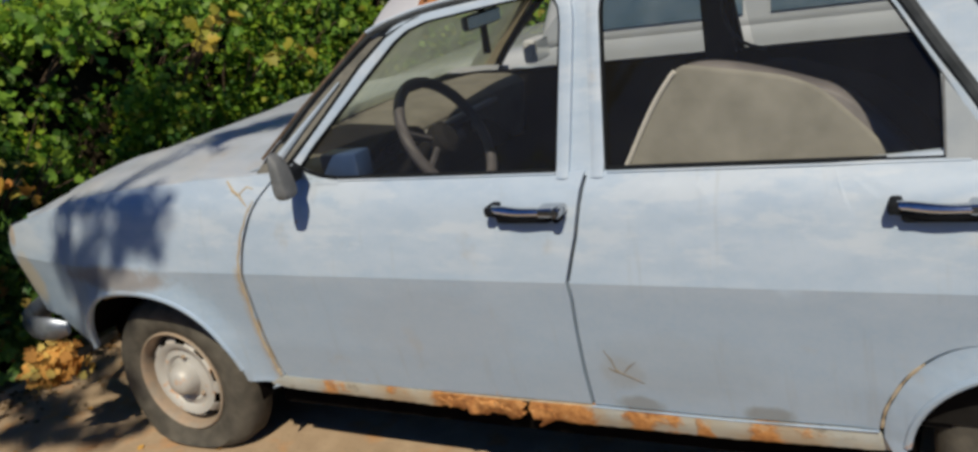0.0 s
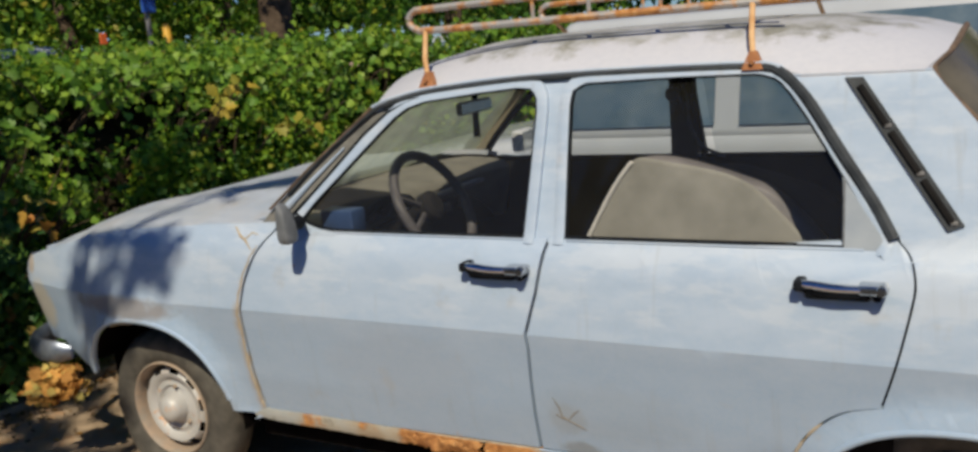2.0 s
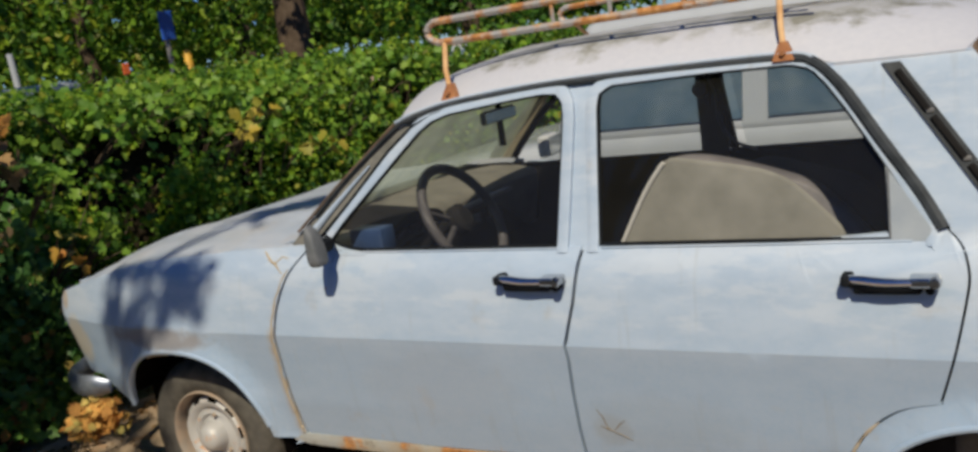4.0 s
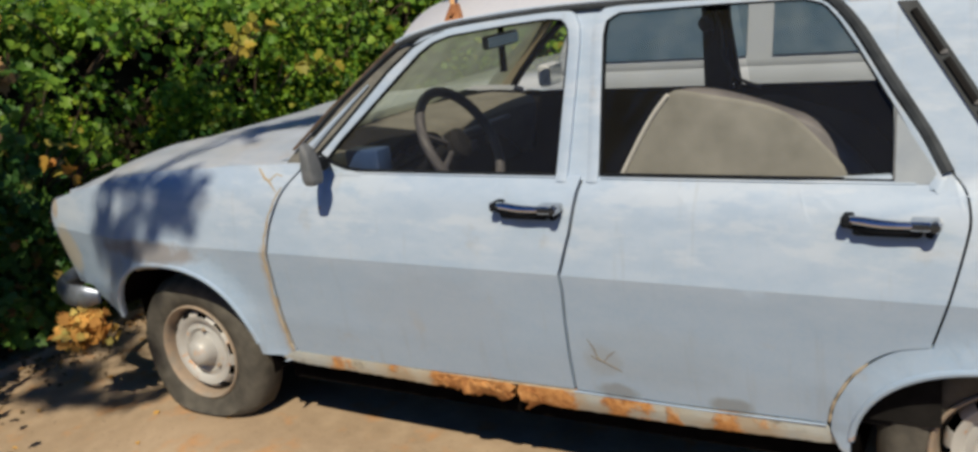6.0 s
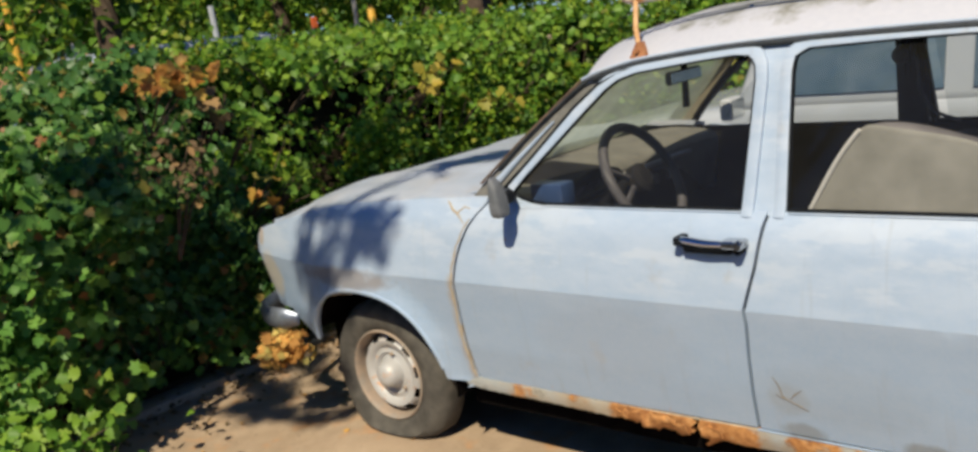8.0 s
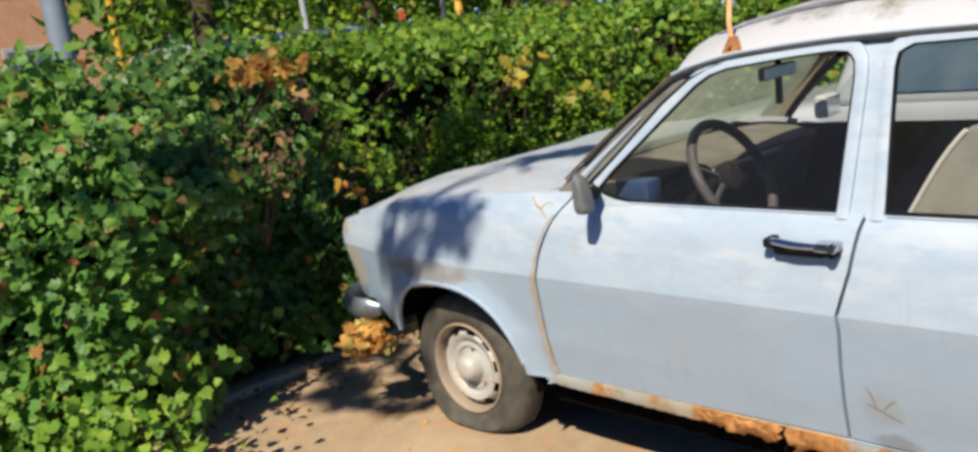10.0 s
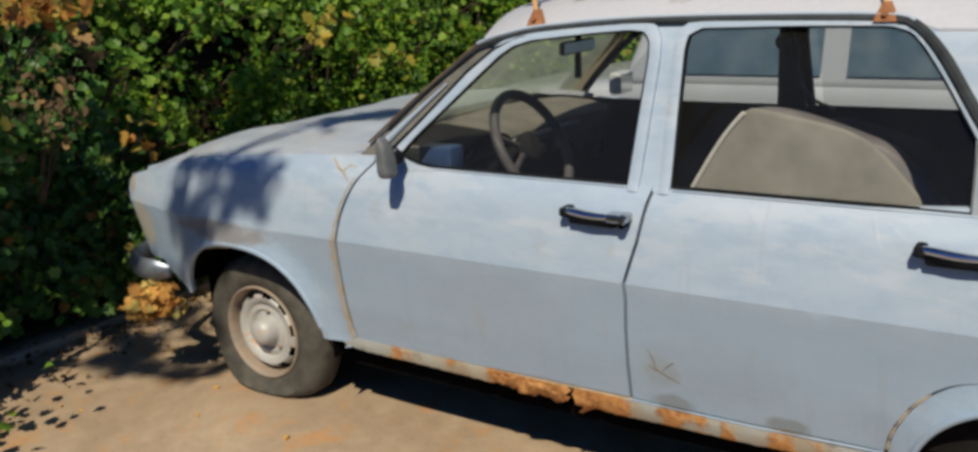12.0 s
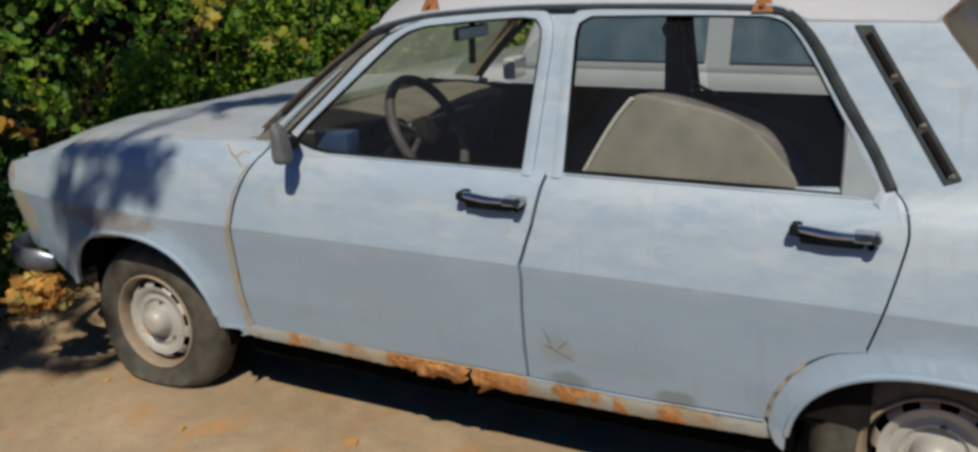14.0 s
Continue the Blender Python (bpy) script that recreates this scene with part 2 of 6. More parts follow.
def rim_material():
    m = Mat("rusty_rim_flange", 0.8, 0.1)
    k = m.span(m.noise(14, 6, 0.65), 0.35, 0.55)
    m.color(m.mix(m.calc("MULTIPLY", k, 0.20), (0.27, 0.245, 0.21), rust_color(m)))
    m.bump(m.noise(90, 4), 0.4, 0.003)
    return m.m


RIM = rim_material()
SCRATCH = plain("rusty_scratch", (0.15, 0.14, 0.12), (0.25, 0.225, 0.185), 40, 0.9)
SEAL = plain("perished_brown_seal", (0.07, 0.045, 0.03), (0.16, 0.11, 0.075), 30, 0.9)
FILLER = plain("cracked_tan_filler", (0.33, 0.26, 0.17), (0.46, 0.40, 0.31), 24, 0.9, 0, 0.6)


def glass_material(name, tint, dust, dust_color, hazy=False, inside=False):
    """Thin dusty window glass: clear, with a sharp reflection and a film of dust."""
    m = Mat(name)
    n, l = m.n, m.l
    clear = n.new("ShaderNodeBsdfTransparent")
    clear.inputs[0].default_value = (*tint, 1)
    gloss = n.new("ShaderNodeBsdfGlossy")
    gloss.inputs["Roughness"].default_value = 0.02
    film = n.new("ShaderNodeBsdfTranslucent" if hazy else "ShaderNodeBsdfDiffuse")
    film.inputs[0].default_value = (*dust_color, 1)
    a, b = n.new("ShaderNodeMixShader"), n.new("ShaderNodeMixShader")
    m.put(m.span(m.noise(6, 5, 0.6), 0.2, 0.8, dust * 0.6, dust * 1.4), a.inputs[0])
    l.new(clear.outputs[0], a.inputs[1]), l.new(film.outputs[0], a.inputs[2])
    if inside:
        b.inputs[0].default_value = 0.06
    else:
        fres = n.new("ShaderNodeFresnel")
        fres.inputs[0].default_value = 1.36
        l.new(fres.outputs[0], b.inputs[0])
    l.new(a.outputs[0], b.inputs[1]), l.new(gloss.outputs[0], b.inputs[2])
    l.new(b.outputs[0], n["Material Output"].inputs["Surface"])
    return m.m


GLASS = glass_material("dusty_side_glass", (0.90, 0.91, 0.90), 0.018, (0.45, 0.45, 0.43))
SCREEN = glass_material("dirty_windscreen_glass", (0.84, 0.88, 0.76), 0.48, (0.62, 0.68, 0.52), True, True)
FARGLASS = glass_material("dusty_far_glass", (0.86, 0.88, 0.88), 0.10, (0.50, 0.52, 0.52), True, True)
# grime, with the reflected trees' olive-brown put into the colour
BACKGLASS = plain("grimy_tree_toned_glass", (0.05, 0.045, 0.03), (0.13, 0.115, 0.08), 5, 0.22, 0.0, 0.05, 0.5)
# blue blobs in the colour stand for sky and trees reflected in panes
CARGLASS = plain("reflection_toned_glass", (0.040, 0.085, 0.130), (0.135, 0.18, 0.215), 5, 0.25, 0.0, 0.0, 0.6)


def leaf_material(name, stops, rough=0.50, glow=0.42, drift=0.0):
    m = Mat(name, rough, 0, 0.35)
    c = m.ramp(m.island(), stops)
    c2 = m.mix(m.calc("MULTIPLY", m.span(m.noise(3, 3), 0.35, 0.65), 0.5), c, m.mix(0.5, c, (0.025, 0.06, 0.010)))
    if drift:
        c2 = m.mix(m.calc("MULTIPLY", m.span(m.noise(7.0, 2), 0.55, 0.68), drift), c2, (0.20, 0.30, 0.022))
        c2 = m.mix(m.calc("MULTIPLY", m.span(m.noise(5.3, 2, 0.5, (1.0, 1.3, 0.9)), 0.52, 0.66), drift), c2, (0.022, 0.080, 0.028))
    m.color(c2)
    t = m.n.new("ShaderNodeBsdfTranslucent")
    m.l.new(c2, t.inputs[0])
    a = m.n.new("ShaderNodeMixShader")
    a.inputs[0].default_value = glow
    m.l.new(m.p.outputs[0], a.inputs[1]), m.l.new(t.outputs[0], a.inputs[2])
    m.l.new(a.outputs[0], m.n["Material Output"].inputs["Surface"])
    return m.m


LEAF = leaf_material("hedge_leaves", [(0.0, (0.020, 0.085, 0.012)), (0.32, (0.048, 0.150, 0.017)), (0.66, (0.090, 0.22, 0.020)), (0.9, (0.155, 0.29, 0.020)), (0.985, (0.30, 0.29, 0.035))], drift=0.6)
# lighter copy of the leaf green, sunlight put into its colour
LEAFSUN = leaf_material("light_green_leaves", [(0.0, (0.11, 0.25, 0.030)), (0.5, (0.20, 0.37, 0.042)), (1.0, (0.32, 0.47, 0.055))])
LEAFAUT = leaf_material("autumn_leaves", [(0.0, (0.52, 0.19, 0.05)), (0.4, (0.62, 0.31, 0.07)), (0.75, (0.66, 0.45, 0.09)), (1.0, (0.50, 0.46, 0.10))])
LEAFYEL = leaf_material("yellowed_leaves", [(0.0, (0.46, 0.34, 0.04)), (0.6, (0.55, 0.42, 0.06)), (1.0, (0.35, 0.36, 0.06))])
LEAFDRY = leaf_material("dry_orange_leaves", [(0.0, (0.40, 0.19, 0.05)), (0.3, (0.66, 0.33, 0.08)), (0.7, (0.76, 0.46, 0.13)), (1.0, (0.60, 0.54, 0.16))], 0.8, 0.3)
# leaf green lightened to lift the dim left stretch of hedge
LEAFMID = leaf_material("lightened_leaves", [(0.0, (0.085, 0.22, 0.045)), (0.5, (0.145, 0.32, 0.060)), (0.92, (0.235, 0.43, 0.075)), (0.985, (0.42, 0.17, 0.07))], 0.45, 0.42)
# bluer copy of the hedge green, that stretch's shade put into it
LEAFBLUE = leaf_material("cool_green_leaves", [(0.0, (0.045, 0.13, 0.035)), (0.5, (0.085, 0.21, 0.055)), (0.9, (0.16, 0.31, 0.06)), (0.985, (0.42, 0.20, 0.07))], 0.42, 0.42, 0.3)
# brighter copy of the hedge green, sunlight put into its colour
LEAFLIT = leaf_material("sunlit_tone_leaves", [(0.0, (0.045, 0.13, 0.015)), (0.30, (0.11, 0.25, 0.022)), (0.66, (0.21, 0.38, 0.030)), (0.9, (0.33, 0.46, 0.034)), (0.985, (0.36, 0.33, 0.04))], 0.5, 0.48, 0.6)
LITTER = leaf_material("brown_leaf_litter", [(0.0, (0.10, 0.07, 0.04)), (0.6, (0.20, 0.13, 0.07)), (1.0, (0.38, 0.23, 0.10))], 0.85, 0.2)
BARK = plain("brown_bark", (0.05, 0.036, 0.026), (0.12, 0.09, 0.065), 14, 0.95, 0, 0.9, 0.1)


def ground_material():
    m = Mat("dusty_tan_ground", 0.95, 0, 0.15)
    big = m.span(m.noise(1.6, 6, 0.6), 0.35, 0.65)
    mid = m.span(m.noise(7, 6, 0.6), 0.35, 0.65)
    c = m.mix(big, (0.35, 0.262, 0.178), (0.48, 0.372, 0.265))
    c = m.mix(m.calc("MULTIPLY", mid, 0.55), c, (0.27, 0.20, 0.135))
    c = m.mix(m.calc("MULTIPLY", m.span(m.noise(4.5, 5, 0.65), 0.54, 0.66), 0.75), c, (0.47, 0.25, 0.11))
    c = m.mix(m.calc("MULTIPLY", m.span(m.noise(70, 4), 0.62, 0.72), 0.5), c, (0.14, 0.105, 0.075))
    # unseen ground nearer the camera, darkened to cut warm bounce onto the car
    unseen_dark = m.span(m.calc("ADD", m.axis()[1], m.calc("MULTIPLY", m.noise(2, 6, 0.65), 0.7)), -1.0, -0.75, 1.0, 0.0)
    c = m.mix(unseen_dark, c, m.mix(m.noise(60, 4), (0.035, 0.035, 0.037), (0.07, 0.069, 0.067)))
    m.color(c)
    m.bump(m.calc("ADD", m.noise(22, 7, 0.65), m.calc("MULTIPLY", m.noise(150, 4), 0.4)), 0.4, 0.012)
    return m.m


GROUND = ground_material()
ASPHALT = plain("grey_asphalt", (0.045, 0.045, 0.047), (0.075, 0.073, 0.07), 30, 0.9, 0, 0.5, 0.2)
# near-black colour that paints the shade deep inside the hedge
HEDGESHADE = plain("hedge_shade_sheet", (0.012, 0.011, 0.007), (0.035, 0.028, 0.018), 18, 0.95, 0, 0.9, 0.05)
BARKSOIL = plain("dark_soil", (0.025, 0.019, 0.013), (0.06, 0.045, 0.03), 12, 0.95, 0, 0.8, 0.1)
SIGNBLUE = plain("blue_sign_enamel", (0.02, 0.09, 0.45), (0.03, 0.11, 0.5), 6, 0.4)
POSTBLUE = plain("blue_grey_post_paint", (0.16, 0.21, 0.28), (0.22, 0.27, 0.34), 8, 0.5)
ORANGE = plain("orange_sign_enamel", (0.65, 0.12, 0.03), (0.7, 0.16, 0.04), 8, 0.5)
YELLOW = plain("yellow_post_paint", (0.60, 0.33, 0.03), (0.68, 0.40, 0.05), 9, 0.5)
PLASTER = plain("orange_plaster", (0.46, 0.26, 0.16), (0.54, 0.34, 0.22), 3, 0.9)
CONCRETE = plain("weathered_concrete", (0.26, 0.23, 0.19), (0.38, 0.34, 0.28), 11, 0.9, 0, 0.6, 0.2)


# ---- mesh helpers ----
PRESSED = ("front_wing", "front_door", "rear_door", "rear_quarter", "wing_corner")
BASE_LINE = 0.685


def mesh_object(name, mesh, mat, parent=None, label=""):
    mesh.materials.append(mat)
    ob = new(name, mesh)
    if parent is not None:
        ob.parent = parent
    return tagged(ob, label)


def part(name, bm, mat, parent, label="", sharp=32, mirror=False):
    """One mesh object under a thing or a part; mirror adds its twin on the far side of the car."""
    bmesh.ops.recalc_face_normals(bm, faces=bm.faces)
    made = None
    for k in range(2 if mirror else 1):
        if k:
            for v in bm.verts:
                v.co.y = 2 * MID - v.co.y
            bmesh.ops.reverse_faces(bm, faces=bm.faces)
        me = bpy.data.meshes.new(name)
        bm.to_mesh(me)
        me.shade_smooth()
        me.set_sharp_from_angle(angle=radians(sharp))
        if name in PRESSED:
            flat = [abs(v.co.z - BASE_LINE) < 2e-4 for v in me.vertices]
            for e in me.edges:
                if flat[e.vertices[0]] and flat[e.vertices[1]]:
                    e.use_edge_sharp = True
        ob = mesh_object(name, me, mat, parent, label)
        made = made or ob
    bm.free()
    return made


def empty(name, at, label, category, group="", kind=""):
    ob = new(name)
    ob.location = at
    return tagged(ob, label, category, group, kind)


def grid(nu, nv, f):
    """A sheet of nu x nv cells through the points f(u, v), u and v from 0 to 1."""
    bm = bmesh.new()
    vs = [[bm.verts.new(f(i / nu, j / nv)) for j in range(nv + 1)] for i in range(nu + 1)]
    for i in range(nu):
        for j in range(nv):
            bm.faces.new((vs[i][j], vs[i + 1][j], vs[i + 1][j + 1], vs[i][j + 1]))
    return bm


def thicken(bm, way):
    """Gives a sheet depth: its rim is folded back by the vector way."""
    rim = [e for e in bm.edges if e.is_boundary]
    got = bmesh.ops.extrude_edge_only(bm, edges=rim)["geom"]
    for v in got:
        if isinstance(v, bmesh.types.BMVert):
            v.co += Vector(way)
    return bm


def box(bm, a, b, bevel=0.0, seg=2):
    c, s = [(p + q) / 2 for p, q in zip(a, b)], [abs(q - p) for p, q in zip(a, b)]
    vs = bmesh.ops.create_cube(bm, size=1.0, matrix=Matrix.LocRotScale(c, None, s))["verts"]
    if bevel:
        es = list({e for v in vs for e in v.link_edges})
        bmesh.ops.bevel(bm, geom=es, offset=bevel, segments=seg, profile=0.6, affect="EDGES")
    return bm


def tube(bm, pts, radius, sides=8, closed=False, flat=1.0):
    """A round bar along the points; radius may be a list."""
    pts = [Vector(p) for p in pts]
    n = len(pts)
    rings = []
    for i, p in enumerate(pts):
        a = pts[(i - 1) % n] if closed or i else p
        b = pts[(i + 1) % n] if closed or i < n - 1 else p
        t = (b - a).normalized()
        side = t.cross(Vector((0, 0, 1)))
        if side.length < 0.05:
            side = t.cross(Vector((0, 1, 0)))
        side.normalize()
        up = side.cross(t)
        r = radius[i] if isinstance(radius, (list, tuple)) else radius
        rings.append([bm.verts.new(p + side * (math.cos(2 * math.pi * k / sides) * r * flat) + up * (math.sin(2 * math.pi * k / sides) * r)) for k in range(sides)])
    for i in range(n if closed else n - 1):
        a, b = rings[i], rings[(i + 1) % n]
        for k in range(sides):
            bm.faces.new((a[k], a[(k + 1) % sides], b[(k + 1) % sides], b[k]))
    if not closed:
        bm.faces.new(rings[0][::-1]), bm.faces.new(rings[-1])
    return bm


def smooth_path(pts, per=6):
    """A Catmull-Rom curve through the points."""
    pts = [Vector(p) for p in pts]
    out = []
    for i in range(len(pts) - 1):
        a, b, c, d = pts[max(i - 1, 0)], pts[i], pts[i + 1], pts[min(i + 2, len(pts) - 1)]
        for k in range(per):
            t = k / per
            out.append(0.5 * (2 * b + (c - a) * t + (2 * a - 5 * b + 4 * c - d) * t * t + (3 * b - a - 3 * c + d) * t ** 3))
    return out + [pts[-1]]


def lathe(bm, profile, seg=32, axis="y"):
    """Turns (radius, depth) pairs round the y axis."""
    rings = []
    for r, d in profile:
        rings.append([bm.verts.new((r * math.cos(2 * math.pi * k / seg), d, r * math.sin(2 * math.pi * k / seg))) for k in range(seg)])
    for a, b in zip(rings, rings[1:]):
        for k in range(seg):
            bm.faces.new((a[k], a[(k + 1) % seg], b[(k + 1) % seg], b[k]))
    return bm


# ---- ground ----
def ground_height(x, y):
    h = 0.010 * noise.noise((x * 0.9, y * 0.9, 0.3)) + 0.004 * noise.noise((x * 5, y * 5, 4.0))
    mound = 0.024 * math.exp(-((x + 0.04) / 0.34) ** 4 - ((y - 0.14) / 0.24) ** 4)  # dirt banked round the front wheel
    return h * max(0.0, 1.0 - 0.25 * abs(x) / 4) + mound


def ground_sheet():
    xs = np.concatenate([[-900, -120, -30], np.arange(-6, 6.01, 0.1), [30, 120, 900]])
    ys = np.concatenate([[-900, -120, -20], np.arange(-4, 8.01, 0.1), [30, 120, 900]])
    bm = bmesh.new()
    vs = [[bm.verts.new((x, y, ground_height(x, y) - 0.006 if abs(x) < 6 and -4 < y < 8 else -0.006)) for y in ys] for x in xs]
    for i in range(len(xs) - 1):
        for j in range(len(ys) - 1):
            bm.faces.new((vs[i][j], vs[i + 1][j], vs[i + 1][j + 1], vs[i][j + 1]))
    return tagged(part("ground", bm, GROUND, None), "dusty tan parking ground with orange stains, darkened out of view to cut bounce", "ground", kind="structure")


ground_sheet()

# ---- the blue car: its shape ----
MID = 0.808
PROFILE_Z = (0.0, 0.33, 0.45, 0.60, 0.685, 0.76, 0.85, 0.89, 0.925, 1.28, 1.335, 1.5)
PROFILE_Y = (0.10, 0.070, 0.041, 0.015, 0.0, 0.011, 0.030, 0.046, 0.075, 0.20, 0.235, 0.30)
FRONT_ARCH = (-0.02, 0.27, 0.33, 0.345)
REAR_ARCH = (2.45, 0.27, 0.338, 0.276)
FORWARD = 1.13  # the front opening reaches further ahead of the wheel than behind it


def side_y(x, z):
    y = float(np.interp(z, PROFILE_Z, PROFILE_Y))
    if x < 0.1:
        y += 0.135 * ((0.1 - x) / 0.9) ** 2
    if x > 2.7:
        y += 0.10 * ((x - 2.7) / 0.8) ** 2
    for cx, cz, a, b in (FRONT_ARCH, REAR_ARCH):
        if z < 0.72:
            r = math.hypot((x - cx) / (a * FORWARD if x < cx and cx < 1 else a), (z - cz) / b)
            y -= 0.028 * math.exp(-(((r - 1.0) / 0.15) ** 2))
    return y


def arch(spec, a0, a1, n=22, grow=0.0, power=2.3):
    cx, cz, a, b = spec
    ahead = a * (FORWARD - 1) if cx < 1 else 0.0
    out = []
    for k in range(n + 1):
        w = radians(a0 + (a1 - a0) * k / n)
        c, s = math.cos(w), math.sin(w)
        out.append((cx + (a + grow + (ahead if c < 0 else 0.0)) * math.copysign(abs(c) ** (2 / power), c), cz + (b + grow) * math.copysign(abs(s) ** (2 / power), s)))
    return out


def panel(outline, step=0.035, depth=0.022, proud=0.0, shape=side_y, cuts=(BASE_LINE,)):
    """A sheet-metal panel: an outline in x and z, laid on the curve of the car's side, its edge folded in."""
    bm = bmesh.new()
    vs = [bm.verts.new((x, 0, z)) for x, z in outline]
    es = [bm.edges.new((vs[i], vs[(i + 1) % len(vs)])) for i in range(len(vs))]
    bmesh.ops.triangle_fill(bm, edges=es, use_beauty=True)
    x0, x1 = min(p[0] for p in outline), max(p[0] for p in outline)
    z0, z1 = min(p[1] for p in outline), max(p[1] for p in outline)
    for k in range(1, int((x1 - x0) / step) + 1):
        bmesh.ops.bisect_plane(bm, geom=bm.verts[:] + bm.edges[:] + bm.faces[:], plane_co=(x0 + k * step, 0, 0), plane_no=(1, 0, 0))
    for z in [z0 + k * step for k in range(1, int((z1 - z0) / step) + 1)] + list(cuts):
        if z0 < z < z1:
            bmesh.ops.bisect_plane(bm, geom=bm.verts[:] + bm.edges[:] + bm.faces[:], plane_co=(0, 0, z), plane_no=(0, 0, 1))
    bmesh.ops.remove_doubles(bm, verts=bm.verts, dist=0.0004)
    for v in bm.verts:
        v.co.y = shape(v.co.x, v.co.z) - proud
    thicken(bm, (0, depth, 0))
    return bm


def ring_panel(outer, inner, depth=0.02, proud=0.0, closed=True):
    """A frame between two outlines with the same number of points."""
    bm = bmesh.new()
    a = [bm.verts.new((x, side_y(x, z) - proud, z)) for x, z in outer]
    m = [bm.verts.new(((p[0] + q[0]) / 2, side_y((p[0] + q[0]) / 2, (p[1] + q[1]) / 2) - proud - 0.0035, (p[1] + q[1]) / 2)) for p, q in zip(outer, inner)]
    b = [bm.verts.new((x, side_y(x, z) - proud, z)) for x, z in inner]
    n = len(a)
    for i in range(n if closed else n - 1):
        j = (i + 1) % n
        bm.faces.new((a[i], a[j], m[j], m[i])), bm.faces.new((m[i], m[j], b[j], b[i]))
    return thicken(bm, (0, depth, 0))


def resample(pts, n):
    """n points at even steps round a closed outline."""
    p = np.array(pts + [pts[0]], float)
    d = np.concatenate([[0], np.cumsum(np.hypot(*np.diff(p, axis=0).T))])
    s = np.linspace(0, d[-1], n, endpoint=False)
    return [(float(np.interp(q, d, p[:, 0])), float(np.interp(q, d, p[:, 1]))) for q in s]


def offset(pts, by):
    """Moves a closed outline outwards by a distance."""
    n, out = len(pts), []
    area = sum(pts[i][0] * pts[(i + 1) % n][1] - pts[(i + 1) % n][0] * pts[i][1] for i in range(n))
    s = 1 if area > 0 else -1
    for i in range(n):
        (x0, z0), (x1, z1), (x2, z2) = pts[i - 1], pts[i], pts[(i + 1) % n]
        tx, tz = x2 - x0, z2 - z0
        k = math.hypot(tx, tz) or 1
        out.append((x1 + s * by * tz / k, z1 - s * by * tx / k))
    return out


GAP = 0.0048
FRONT_GAP = [(p.x, p.y) for p in smooth_path([(0.565, 0.93, 0), (0.507, 0.862, 0), (0.464, 0.776, 0), (0.442, 0.685, 0), (0.434, 0.60, 0), (0.428, 0.478, 0), (0.430, 0.374, 0), (0.437, 0.338, 0)], 4)]
MID_GAP = [(1.478, 0.925), (1.472, 0.895), (1.455, 0.793), (1.426, 0.685), (1.427, 0.64), (1.420, 0.548), (1.415, 0.428), (1.413, 0.337)]
REAR_GAP = [(p.x, p.y) for p in smooth_path([(2.283, 0.583, 0), (2.300, 0.64, 0), (2.319, 0.71, 0), (2.341, 0.81, 0), (2.347, 0.86, 0), (2.336, 0.91, 0), (2.306, 0.947, 0)], 4)]
REAR_FLARE = [(p.x, p.y) for p in smooth_path([(2.283, 0.580, 0), (2.20, 0.556, 0), (2.128, 0.495, 0), (2.080, 0.410, 0), (2.066, 0.350, 0)], 5)]
HOOD_EDGE = [(-0.672, 0.791), (-0.55, 0.822), (-0.409, 0.853), (-0.265, 0.886), (-0.147, 0.905), (0.0, 0.917), (0.178, 0.927), (0.272, 0.935), (0.42, 0.940), (0.56, 0.945)]
BELT = 0.925


def shifted(line, dx):
    return [(x + dx, z) for x, z in line]


car = empty("saloon_car", (0, 0, 0), "faded pale blue old saloon car with rusty sills beside a hedge", "car")

# front wing
wing = shifted(FRONT_GAP, -GAP)[::-1]
wing = [(0.436, 0.303), (0.372, 0.286)] + wing + [(0.56, 0.945)] + HOOD_EDGE[::-1][1:]
wing += [(-0.696, 0.779), (-0.713, 0.757), (-0.7225, 0.725), (-0.721, 0.695), (-0.700, 0.640), (-0.650, 0.555), (-0.592, 0.480), (-0.545, 0.425), (-0.480, 0.380), (-0.420, 0.366), (-0.404, 0.364)]
wing += [p for p in arch(FRONT_ARCH, 166, 0, 28) if p[1] > 0.294]
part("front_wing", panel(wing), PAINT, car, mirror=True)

# rolled lips round the wheel openings
for spec, a0, a1 in ((FRONT_ARCH, 166, 12), (REAR_ARCH, 172, 8)):
    line = [(x, side_y(x, z) + 0.004, z) for x, z in arch(spec, a0, a1, 30)]
    part("arch_lip", tube(bmesh.new(), line, 0.009, 8), PAINT, car, mirror=True)

bm = bmesh.new()
bmesh.ops.create_icosphere(bm, subdivisions=2, radius=1.0)
for v in bm.verts:
    v.co = Vector((-0.02 + 0.028 * v.co.x, 0.055 + 0.008 * v.co.y, 0.588 + 0.012 * v.co.z)) + Vector((0, 0, 0.008 * noise.noise(v.co * 2)))
part("arch_rust", bm, RUST, car, "lump of orange rust inside the wheel arch")
# pale strip added in place of a line of light at the arch top
bm = tube(bmesh.new(), smooth_path([(-0.24, 0.06, 0.560), (-0.18, 0.05, 0.575), (-0.12, 0.05, 0.580)], 4), 0.0035, 6)
part("arch_light_strip", bm, FILLER, car, "pale strip for the light inside the wheel arch")

